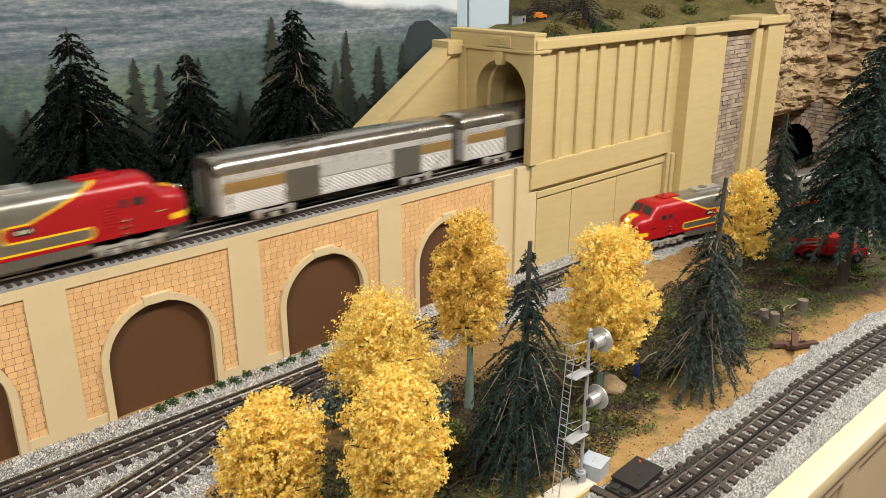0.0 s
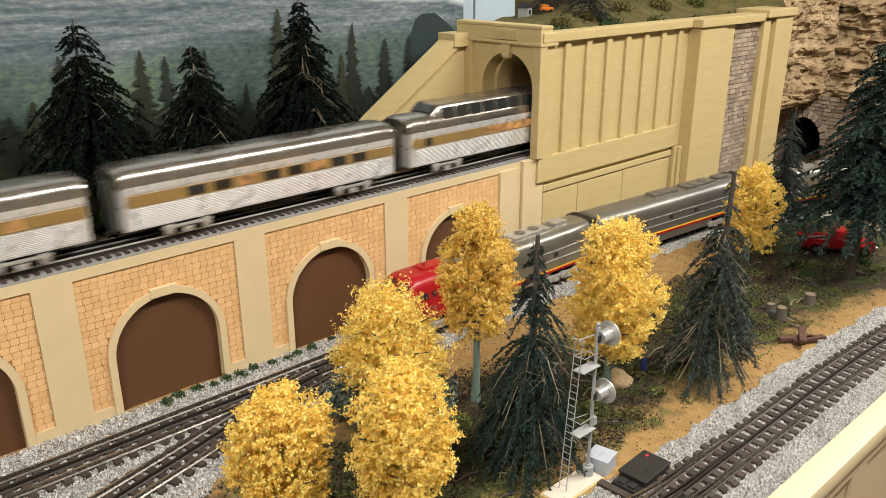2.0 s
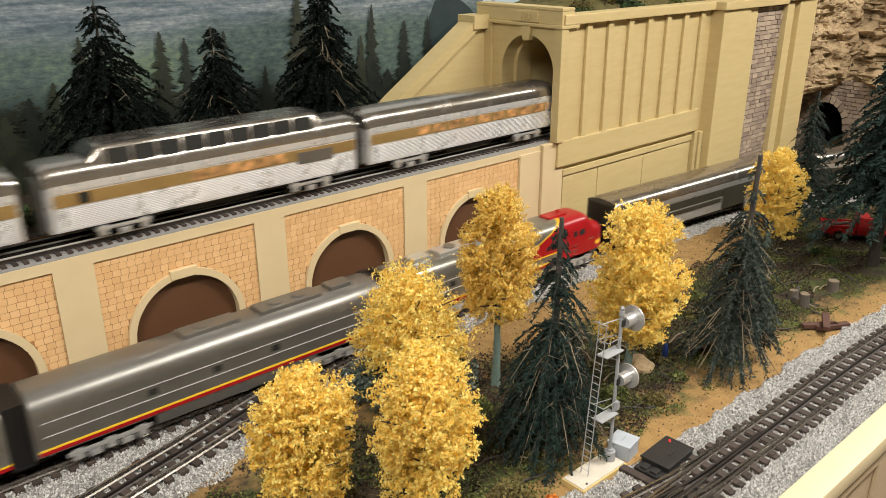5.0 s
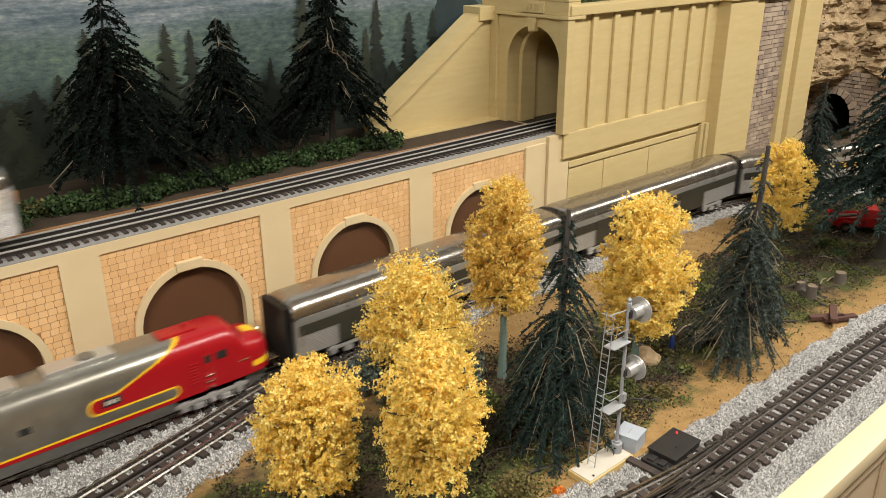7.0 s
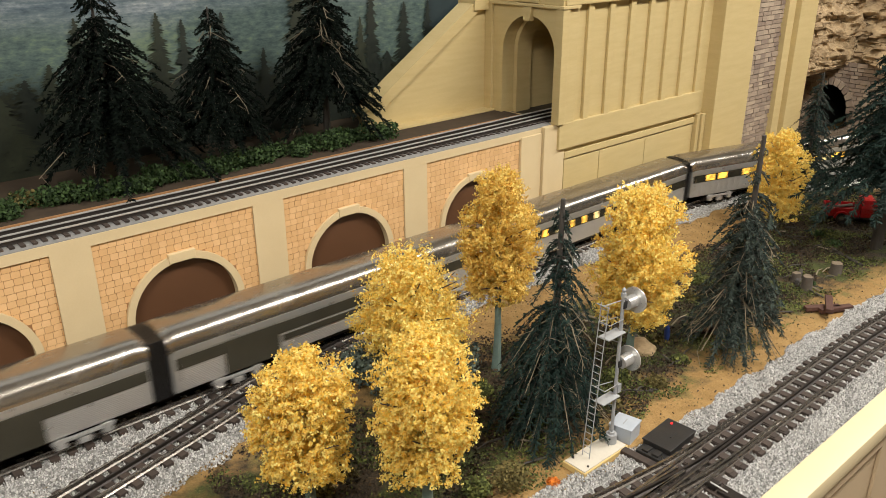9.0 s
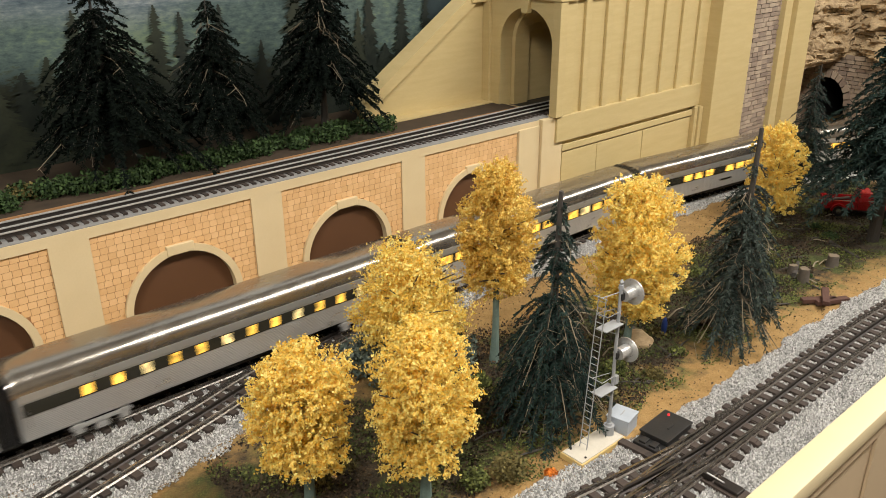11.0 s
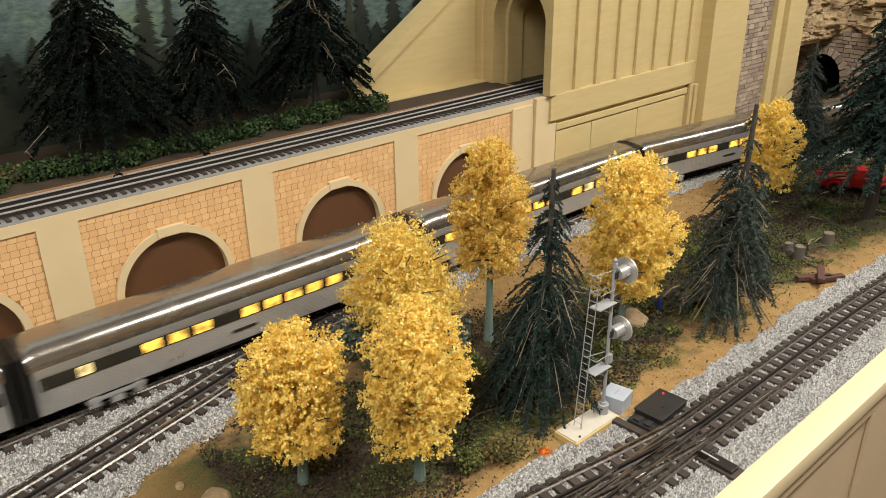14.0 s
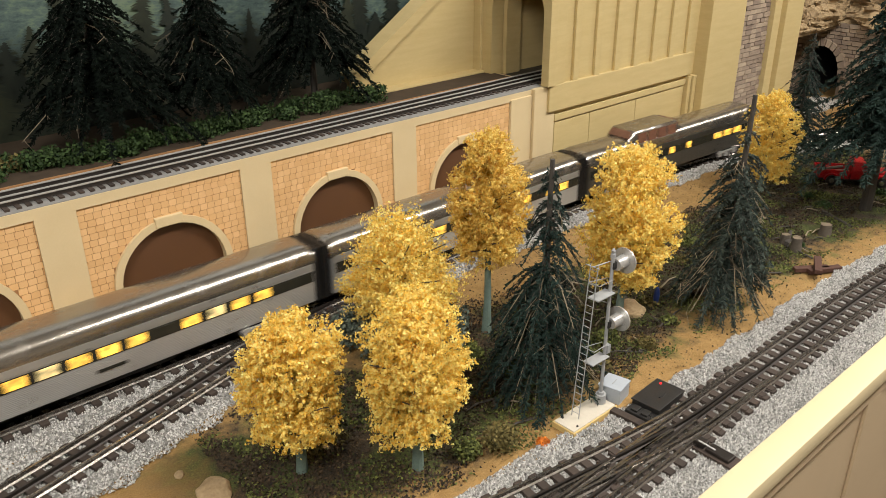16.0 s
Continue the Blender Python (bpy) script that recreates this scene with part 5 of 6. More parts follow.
# ---------------------------------------------------------------- trees
def leaf_cloud(rng, n, height, radius, z0, lumps=40, profile=None, loose=0.5):
    """Points of a crown: lumps round an upright spindle, leaves near the lumps' skins."""
    c = []
    for k in range(lumps):
        h = (k + 0.5) / lumps
        r = radius * (profile(h) if profile else math.sin(PI * min(max(h * 0.86 + 0.10, 0), 1)) ** 0.55)
        a = k * 2.39996 + rng.uniform(-0.4, 0.4)
        q = r * rng.uniform(0.45, 0.80) if k % 4 else 0.1 * r
        c.append((q * math.cos(a), q * math.sin(a), z0 + h * height * 0.97 + rng.uniform(-0.004, 0.004), radius * rng.uniform(0.22, 0.38)))
    c = np.array(c)
    # leafy sprigs that stand out from the lumps
    m = n // 16
    i = rng.integers(0, lumps, m)
    d = rng.normal(size=(m, 3))
    d /= np.linalg.norm(d, axis=1)[:, None]
    root = c[i, :3] + d * (c[i, 3] * rng.uniform(0.35, 0.95, m) ** 0.5)[:, None] * np.array((1, 1, 0.9))
    axis = np.stack([c[i, 0], c[i, 1], np.zeros(m)], -1) / radius
    go = d * 0.8 + axis * 0.7 + rng.normal(size=(m, 3)) * 0.35 + np.array((0, 0, 0.25))
    go /= np.linalg.norm(go, axis=1)[:, None]
    reach = radius * rng.uniform(0.08, 0.22, m) * (0.75 + 0.35 * loose)
    k = np.repeat(np.arange(m), 16)
    f = np.tile((np.arange(16) + 0.5) / 16, m)
    p = root[k] + go[k] * (reach[k] * f)[:, None] + rng.normal(size=(len(k), 3)) * radius * 0.022
    return p, d[k]


def leaf_axes(rng, d, size):
    n = len(d)
    u = np.cross(d + rng.normal(size=(n, 3)) * 0.6, rng.normal(size=(n, 3)))
    u /= np.linalg.norm(u, axis=1)[:, None] + 1e-9
    w = np.cross(d + rng.normal(size=(n, 3)) * 0.7, u)
    w /= np.linalg.norm(w, axis=1)[:, None] + 1e-9
    s = size * rng.uniform(0.6, 1.3, (n, 1))
    return u * s, w * s


def trunk_mesh(height, r0, r1, rng, bend=0.004, n=9, seg=9):
    rings = []
    for k in range(seg):
        f = k / (seg - 1)
        ox, oy = bend * math.sin(f * 4 + 1), bend * math.cos(f * 3)
        r = r0 + (r1 - r0) * f + (0.0012 * (1 - f * 6) if f < 0.16 else 0)
        rings.append([(ox + r * math.cos(i * 2 * PI / n) * rng.uniform(0.9, 1.1), oy + r * math.sin(i * 2 * PI / n) * rng.uniform(0.9, 1.1), f * height - (0.004 if k == 0 else 0)) for i in range(n)])
    return Mesh().loft(rings)


def autumn_tree(x, y, total, bare, radius, seed, leaf="yellow_leaf", label="golden autumn aspen with a dense leafy crown", n=11000, size=0.00108, profile=None, lumps=56, loose=0.5):
    rng = np.random.default_rng(seed)
    t = thing("autumn_tree", label, "tree", "autumn trees", m=pose(x, y, 0))
    part("trunk", trunk_mesh(total * 0.8, 0.0047, 0.002, rng), M["aspen_bark"], t, "pale grey-green trunk", smooth=True)
    b = Mesh()
    for k in range(14):
        a, z = k * 2.4, bare + (total - bare) * rng.uniform(0.02, 0.6)
        r = radius * rng.uniform(0.5, 0.9)
        b.tube((0, 0, z), (r * math.cos(a), r * math.sin(a), z + r * rng.uniform(0.3, 0.9)), 0.0014, 0.0005, 5)
    part("boughwork", b, M["bark"], t, kind="stuff")
    pts, d = leaf_cloud(rng, n, total - bare, radius, bare, lumps, profile, loose)
    ax, ay = leaf_axes(rng, d, size)
    quads("crown", pts, ax, ay, M[leaf], t, "stuff", "")
    return t


def conifer(x, y, height, radius, seed, needle="needle", bare=0.16, levels=34, arms=8, density=46, droop=0.55, top=0.02, twig=0.0, label="dark green drooping conifer", z=0.0, tip_gap=0.0, group="conifers", width=0.00034, leaf_len=0.0115, sparse=0.66, crest=0.0008):
    rng = np.random.default_rng(seed)
    t = thing("conifer", label, "tree", group, m=pose(x, y, z))
    part("trunk", trunk_mesh(height, max(0.003, height * 0.021), crest, rng, 0.003), M["bark"], t, "grey-brown trunk", smooth=True)
    limbs, tw = Mesh(), Mesh()
    cs, us, ws = [], [], []
    for lv in range(levels):
        f = lv / (levels - 1)
        if tip_gap and f > sparse and rng.uniform() < tip_gap:
            continue
        z0 = height * (bare + (0.985 - bare) * f)
        reach = radius * ((1 - f) ** 0.85 * rng.uniform(0.75, 1.15) + top)
        m = max(3, int(arms * (1 - 0.5 * f)))
        for k in range(m):
            a = rng.uniform(0, 2 * PI)
            r = reach * rng.uniform(0.6, 1.12)
            dirv = np.array((math.cos(a), math.sin(a), 0))
            end_drop = r * droop * rng.uniform(0.7, 1.3)
            # the arm bends out, then down
            def arm(s):
                return dirv * r * s + np.array((0, 0, z0 + r * 0.10 * s - end_drop * s * s))
            p = [arm(s) for s in (0, 0.5, 1.0)]
            bare_arm = rng.uniform() < twig * (1 - f)
            tgt = tw if bare_arm else limbs
            tgt.tube(p[0], p[1], 0.0009 * (0.5 + r / radius), 0.0006, 4, False)
            tgt.tube(p[1], p[2], 0.0006, 0.0002, 4, False)
            if bare_arm:
                for q in range(4):
                    s = rng.uniform(0.4, 1)
                    o = arm(s)
                    tw.tube(o, o + np.array((rng.normal() * 0.008, rng.normal() * 0.008, -rng.uniform(0.004, 0.014))), 0.0004, 0.0002, 3, False)
                continue
            q = max(6, int(density * r / radius))
            s = rng.uniform(0.08, 1.0, q)
            base = dirv[None] * (r * s)[:, None] + np.stack([np.zeros(q), np.zeros(q), z0 + r * 0.10 * s - end_drop * s * s], -1)
            side = np.array((-dirv[1], dirv[0], 0))
            v = dirv[None] * rng.uniform(0.1, 0.9, (q, 1)) + side[None] * rng.normal(size=(q, 1)) * 0.9 + np.array((0, 0, 1.0))[None] * (rng.normal(size=(q, 1)) * 0.4 - 0.55)
            v /= np.linalg.norm(v, axis=1)[:, None]
            ln = height * leaf_len * rng.uniform(0.5, 1.25, (q, 1)) * (0.7 + 0.5 * (1 - f))
            wv = np.cross(v, rng.normal(size=(q, 3)))
            wv /= np.linalg.norm(wv, axis=1)[:, None]
            cs.append(base + v * ln * 0.8)
            us.append(v * ln)
            ws.append(wv * width * (height / 0.2) * rng.uniform(0.7, 2.0, (q, 1)))
    part("boughwork", limbs, M["bark"], t, kind="stuff")
    if tw.v:
        part("dead_wood", tw, M["twig"], t, "bare grey twigs", kind="stuff")
    quads("foliage", np.concatenate(cs), np.concatenate(us), np.concatenate(ws), M[needle], t, "stuff", "")
    return t


def column(h):
    return (0.50 + 0.50 * math.sin(PI * (h * 0.75 + 0.12))) * (1 if h < 0.85 else 1 - (h - 0.85) * 2.2)


def spread(h):
    return 0.35 + 0.75 * (1 - h) ** 0.8 if h > 0.25 else 0.80


autumn_tree(0.049, -0.315, 0.150, 0.046, 0.042, 1, profile=column, n=52000, size=0.00096, loose=0.9)
autumn_tree(0.128, -0.379, 0.170, 0.044, 0.044, 2, profile=column, n=58000, size=0.00096, loose=0.9)
autumn_tree(0.243, -0.219, 0.150, 0.058, 0.068, 3, n=40000, label="open-branched golden aspen over a green shrub", profile=spread, size=0.00105, lumps=70, loose=1.2)
autumn_tree(0.342, -0.251, 0.232, 0.094, 0.043, 4, "gold_leaf", label="slender deep-golden aspen with mottled trunk", n=58000, size=0.00096, loose=0.8, profile=column)
autumn_tree(0.472, -0.341, 0.206, 0.060, 0.051, 5, n=58000, size=0.00108, loose=0.9, profile=column)
autumn_tree(1.000, -0.238, 0.160, 0.030, 0.046, 6, n=40000, size=0.00105, profile=column)
conifer(0.305, -0.366, 0.245, 0.066, 11, droop=1.1, levels=50, tip_gap=0.72, sparse=0.5, crest=0.0022, arms=12, density=180, twig=0.30, top=0.05)
conifer(0.590, -0.404, 0.262, 0.064, 12, "needle_grey", droop=0.95, twig=0.36, tip_gap=0.8, sparse=0.72, crest=0.0024, label="half-bare grey-green conifer with dead lower twigs", arms=11, density=180, levels=42)
conifer(1.045, -0.390, 0.400, 0.112, 13, droop=0.5, levels=50, arms=11, density=180, bare=0.30, label="tall blue-green conifer beside the red truck", top=0.08)
conifer(1.185, -0.200, 0.235, 0.072, 14, droop=0.7, levels=40, density=110, arms=10, label="slim dark conifer near the high wall", top=0.06)
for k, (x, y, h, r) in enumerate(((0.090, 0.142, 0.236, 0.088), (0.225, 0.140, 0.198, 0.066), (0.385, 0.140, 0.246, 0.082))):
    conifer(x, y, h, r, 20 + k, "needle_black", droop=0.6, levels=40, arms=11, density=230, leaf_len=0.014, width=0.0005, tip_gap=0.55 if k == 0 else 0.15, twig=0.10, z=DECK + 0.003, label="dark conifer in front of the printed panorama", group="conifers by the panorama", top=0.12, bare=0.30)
conifer(1.72, 0.18, 0.24, 0.09, 31, z=0.46, label="conifer on the hilltop", group="hilltop conifers")
conifer(1.10, 0.20, 0.16, 0.07, 32, "needle_black", z=0.35, label="conifer on the hilltop", group="hilltop conifers")

# ---------------------------------------------------------------- printed panorama
MURAL_Y = 0.25
mural = tagged(part("backdrop", Mesh().box(X0, 0.80, MURAL_Y, MURAL_Y + 0.01, DECK - 0.01, 1.2), M["mural"]), "printed panorama of mountains behind a dark wood", "backdrop", kind="structure")


def printed_fir(x, ztop, w, seed, mat="print_dark", zb=DECK):
    """A fir of the print: a flat ragged outline on the panorama."""
    rng = np.random.default_rng(seed)
    h = ztop - zb
    y = MURAL_Y - 0.0012
    m = Mesh()
    n = int(26 + h * 150)
    m.add([(x - w * 0.035, y, zb), (x + w * 0.035, y, zb), (x, y, ztop)], [(0, 1, 2)])
    for k in range(n):
        f = (k + 0.5) / n
        z = zb + h * (0.06 + 0.93 * f)
        r = w * 0.5 * (1 - f) ** 0.75
        for s in (-1, 1):
            q = r * rng.uniform(0.35, 1.45) + 0.0012
            d = 0.25 * q
            t = 0.009 * rng.uniform(0.6, 1.3) * (0.35 + 0.65 * (1 - f))
            yy = y - 0.00003 * (2 * k + (s > 0))
            m.add([(x, yy, z + t * 0.5), (x + s * q * 0.55, yy, z + t * 0.25 - d * 0.3), (x + s * q, yy, z - d), (x + s * q * 0.5, yy, z - t * 0.8), (x, yy, z - t * 0.9)], [(0, 1, 2, 3, 4)])
    part("printed_fir", m, M[mat], mural, "printed fir on the panorama", kind="stuff")


for k, (x, zt, w, mt) in enumerate(((0.098, 0.373, 0.075, "print_mid"), (0.201, 0.372, 0.065, "print_mid"), (0.235, 0.361, 0.06, "print_dark"), (0.293, 0.366, 0.07, "print_dark"),
                                    (0.354, 0.312, 0.04, "print_dark"), (0.415, 0.416, 0.10, "print_mid"), (0.44, 0.40, 0.10, "print_dark"), (0.528, 0.343, 0.05, "print_mid"), (0.550, 0.389, 0.055, "print_dark"),
                                    (0.616, 0.361, 0.07, "print_dark"), (0.667, 0.363, 0.045, "print_dark"), (0.706, 0.32, 0.05, "print_dark"), (0.197, 0.312, 0.03, "print_mid"), (0.03, 0.305, 0.09, "print_dark"), (0.06, 0.32, 0.08, "print_mid"), (-0.03, 0.33, 0.09, "print_dark"),
                                    (0.14, 0.30, 0.10, "print_dark"), (0.26, 0.29, 0.10, "print_dark"), (0.33, 0.285, 0.09, "print_dark"), (0.39, 0.30, 0.09, "print_dark"), (0.48, 0.30, 0.09, "print_dark"), (0.50, 0.27, 0.08, "print_dark"), (0.58, 0.285, 0.10, "print_dark"), (0.64, 0.28, 0.09, "print_dark"), (0.0, 0.285, 0.09, "print_mid"))):
    printed_fir(x, zt, w, 50 + k, mt)
part("printed_hill", Mesh().loft([[(x, yy, z) for x, z in ((0.668, DECK), (0.668, 0.345), (0.676, 0.362), (0.686, 0.384), (0.700, 0.393), (0.73, 0.394), (0.765, 0.372), (0.795, 0.345), (0.795, DECK))] for yy in (MURAL_Y - 0.0006, MURAL_Y + 0.002)]), M["print_hill"], mural, "dark printed hill at the panorama's end")


# ---------------------------------------------------------------- bushes
def bush(x, y, z, r, seed, mat="bush", label="small dark green bush at the track side", n=700, size=0.0017, flat=0.8, group="bushes", category="bush"):
    rng = np.random.default_rng(seed)
    k = rng.integers(0, 7, n)
    a = np.arange(7) * 2.4
    cen = np.stack([0.55 * r * np.cos(a) * rng.uniform(0.3, 1, 7), 0.55 * r * np.sin(a) * rng.uniform(0.3, 1, 7), r * flat * rng.uniform(0.35, 0.75, 7)], -1)
    d = rng.normal(size=(n, 3))
    d /= np.linalg.norm(d, axis=1)[:, None]
    p = cen[k] + d * (r * rng.uniform(0.3, 0.6, (n, 1)))
    p[:, 2] = np.maximum(p[:, 2], -0.001)
    ax, ay = leaf_axes(rng, d, size)
    ob = quads("bush", p, ax, ay, M[mat])
    ob.matrix_basis = pose(x, y, z)
    return tagged(ob, label, category, group)


rr = random.Random(8)
for k in range(24):
    x = -0.10 + k * 0.0245
    bush(x, 0.112 + rr.uniform(-0.012, 0.02), DECK + 0.002, rr.uniform(0.017, 0.026), 100 + k, "bush", "rounded dark green bush before the panorama", group="bushes by the panorama")
bush(-0.02, 0.13, DECK + 0.002, 0.018, 140, "olive_bush", "yellowish bush before the panorama", group="bushes by the panorama")
for k, x in enumerate((0.075, 0.092, 0.115, 0.135, 0.152, 0.171, 0.19, 0.215, 0.236, 0.252, 0.275, 0.31, 0.34, 0.37)):
    bush(x, -0.012 + rr.uniform(-0.004, 0.004), 0.0, rr.uniform(0.006, 0.0095), 150 + k, "bush", "low green tuft at the foot of the arcade wall", 160, 0.0012, 0.9, "wall-foot tufts")
bush(0.215, -0.185, 0, 0.040, 170, "blue_bush", "grey-green shrub under the golden aspen", 2600, 0.0019, 1.2)
bush(0.285, -0.235, 0, 0.036, 171, "blue_bush", "grey-green shrub under the golden aspen", 2400, 0.0019, 1.3)
bush(0.205, -0.405, 0, 0.020, 172, "olive_bush", "olive-brown bush near the signal", 900, 0.0013)
bush(0.175, -0.395, 0, 0.016, 173, "turf", "green bush near the signal", 700, 0.0013)
bush(0.385, -0.375, 0, 0.014, 174, "turf", "low green bush behind the relay box", 600, 0.0013)
bush(0.42, -0.36, 0, 0.018, 175, "turf", "low green bush behind the relay box", 800, 0.0013)
bush(0.45, -0.395, 0, 0.012, 176, "olive_bush", "low olive bush at the sand's edge", 500, 0.0013)
bush(0.234, -0.431, 0, 0.0075, 177, "orange_leaf", "tiny orange flowering bush in the ballast", 260, 0.0012)
for k in range(30):
    x, y = rr.uniform(0.06, 1.25), rr.uniform(-0.40, -0.24)
    bush(x, y, -0.002, rr.uniform(0.007, 0.016), 180 + k, rr.choice(["turf", "turf", "olive_bush", "bush"]), "low ground-cover tuft among the trees", 300, 0.0014, 0.5, "ground-cover tufts")


# ---------------------------------------------------------------- ballast, turf and litter
def near_line(line, px, py):
    a = np.array(line)
    best = np.full(len(px), 9.0)
    for p, q in zip(a[:-1], a[1:]):
        if max(p[0], q[0]) < -0.9 or min(p[0], q[0]) > 1.75:
            continue
        d = q - p
        L = d @ d
        t = np.clip(((px - p[0]) * d[0] + (py - p[1]) * d[1]) / L, 0, 1)
        best = np.minimum(best, np.hypot(px - p[0] - t * d[0], py - p[1] - t * d[1]))
    return best


def wobble(px, py, s, amp):
    return amp * (np.sin(px * s + 3 * np.sin(py * s * 0.7)) + np.sin(px * s * 2.7 + 1.3 + py * s))


rng = np.random.default_rng(77)


def scatter(n, x0, x1, y0, y1):
    return rng.uniform(x0, x1, n), rng.uniform(y0, y1, n)


px, py = scatter(330000, -0.30, 1.70, -0.30, -0.002)
d = np.minimum(near_line(straight, px, py), near_line(branch, px, py))
keep = (d < 0.057 + wobble(px, py, 45, 0.004)) | (py > -0.08)
keep &= rng.uniform(size=len(px)) < np.clip(1.25 - px * 0.35, 0.5, 1)
px, py = px[keep], py[keep]
bed_low = stones("ballast", np.stack([px, py, rng.uniform(0.0008, 0.0042, len(px))], -1), 0.00112, M["stones"], rng)
tagged(bed_low, "loose grey crushed-stone ballast along the inner tracks", "ballast", kind="stuff")
px, py = scatter(230000, 0.0, 1.35, -0.589, -0.43)
d = np.minimum(near_line(front, px, py), near_line(spur, px, py))
keep = (d < 0.056 + wobble(px, py, 45, 0.0025)) | (py < -0.5)
px, py = px[keep], py[keep]
bed_front = stones("ballast", np.stack([px, py, rng.uniform(0.0008, 0.0042, len(px))], -1), 0.00112, M["stones"], rng)
tagged(bed_front, "loose grey crushed-stone ballast along the edge track", "ballast", kind="stuff")


def bed(name, line, w, z, label):
    rings = []
    for i, (x, y) in enumerate(line):
        xa, ya = line[max(i - 1, 0)]
        xb, yb = line[min(i + 1, len(line) - 1)]
        h = math.atan2(yb - ya, xb - xa)
        rings.append([(x - math.sin(h) * u, y + math.cos(h) * u, v) for u, v in ((-w, -0.004), (-w * 0.9, z), (w * 0.9, z), (w, -0.004))])
    return tagged(part(name, Mesh().loft(rings), M["roadbed"]), label, "ballast", kind="structure")


bed("roadbed", straight, 0.054, 0.0016, "grey ballast bed beside the arcade wall")
bed("roadbed", branch, 0.050, 0.0013, "grey ballast bed of the branch")
bed("roadbed", [p for p in front if p[0] < 1.3], 0.058, 0.0016, "grey ballast bed along the layout edge")
bed("roadbed", spur, 0.048, 0.0013, "grey ballast bed of the turnout leg")

# turf flakes and dark litter between the tracks
def flakes(n, mat, name, label, size, keep_fn, z=0.0005, lift=0.004):
    px, py = scatter(n, 0.0, 1.72, -0.46, -0.12)
    d = np.minimum(near_line(straight, px, py), np.minimum(near_line(branch, px, py), np.minimum(near_line(front, px, py), near_line(spur, px, py))))
    k = keep_fn(px, py, d)
    px, py = px[k], py[k]
    m = len(px)
    zz = np.array([ground_height(a, b) for a, b in zip(px, py)]) + z + lift * rng.uniform(0, 1, m) ** 2
    nrm = np.tile((0.0, 0.0, 1.0), (m, 1)) + rng.normal(size=(m, 3)) * 0.5
    ax, ay = leaf_axes(rng, nrm, size)
    return tagged(quads(name, np.stack([px, py, zz], -1), ax, ay, M[mat]), label, "ground cover", kind="stuff")


def patches(px, py, s, o):
    return np.sin(px * s + o) * np.sin(py * s * 1.3 + o * 2) + 0.6 * np.sin(px * s * 2.3 + py * s * 1.7 + o)


mid_zone = lambda px, py: np.abs(py + 0.300 - (px - 0.3) * 0.02) < 0.092 + 0.02 * np.sin(px * 19) + 0.012 * np.sin(px * 53)
flakes(130000, "litter", "leaf_litter", "dark twigs and leaf litter under the trees", 0.0012, lambda px, py, d: (d > 0.060) & mid_zone(px, py) & (patches(px, py, 28, 0.4) + rng.normal(size=len(px)) * 0.5 > -0.5))
flakes(200000, "turf", "turf", "patchy green and olive scatter on the ground", 0.0011, lambda px, py, d: (d > 0.060) & (np.abs(py + 0.318) < 0.106) & (patches(px, py, 36, 2.0) + rng.normal(size=len(px)) * 0.4 > 0.35))
flakes(9000, "litter", "crumbs", "dark crumbs strewn over the sand", 0.0009, lambda px, py, d: d > 0.055)
flakes(5000, "olive_bush", "dry_grass", "dry grass scatter on the sand", 0.0009, lambda px, py, d: (d > 0.058) & (patches(px, py, 50, 1.0) > 0.3))

rs = random.Random(4)
for k in range(120):
    x, y = rs.uniform(0.22, 1.2), rs.uniform(-0.40, -0.22)
    a, L = rs.uniform(0, PI), rs.uniform(0.012, 0.045)
    dx, dy = math.cos(a) * L / 2, math.sin(a) * L / 2
    m = Mesh().tube((-dx, -dy, 0), (dx * 0.2, dy * 0.2 + 0.002, 0.002), 0.0012, 0.001, 6).tube((dx * 0.2, dy * 0.2 + 0.002, 0.002), (dx, dy, 0.001), 0.001, 0.0005, 6)
    s = part("fallen_branch", m, M["bark" if k % 3 else "twig"])
    s.matrix_basis = pose(x, y, ground_height(x, y) + 0.0018)
    tagged(s, "fallen dead branch on the ground", "branch", "fallen branches")


# ---------------------------------------------------------------- signal, relay box and switch motors
sig = thing("signal_mast", "silver two-headed target signal with ladder on a base", "railway signal", m=pose(0.320, -0.430, 0.0))
part("base_frame", Mesh().soft_box(-0.057, 0.009, -0.0145, 0.0125, -0.002, 0.0055, 0.0008), M["wood_pale"], sig, "pale wooden base edge")
part("base_top", Mesh().soft_box(-0.0555, 0.0075, -0.013, 0.011, 0.0050, 0.0066, 0.0005), M["concrete"], sig)
part("foot", Mesh().tube((0, 0, 0.0066), (0, 0, 0.0165), 0.0056, 0.0054, 20).tube((0, 0, 0.0165), (0, 0, 0.019), 0.0034, 0.003, 16), M["grey_paint"], sig, smooth=True)
part("mast", Mesh().tube((0, 0, 0.018), (0, 0, 0.163), 0.0017, 0.0017, 12), M["grey_paint"], sig, smooth=True)
part("finial", Mesh().tube((0, 0, 0.163), (0, 0, 0.167), 0.0026, 0.0024, 12).tube((0, 0, 0.167), (0, 0, 0.170), 0.0012, 0.0022, 10).tube((0, 0, 0.170), (0, 0, 0.1725), 0.0022, 0.0004, 10), M["grey_paint"], sig, smooth=True)
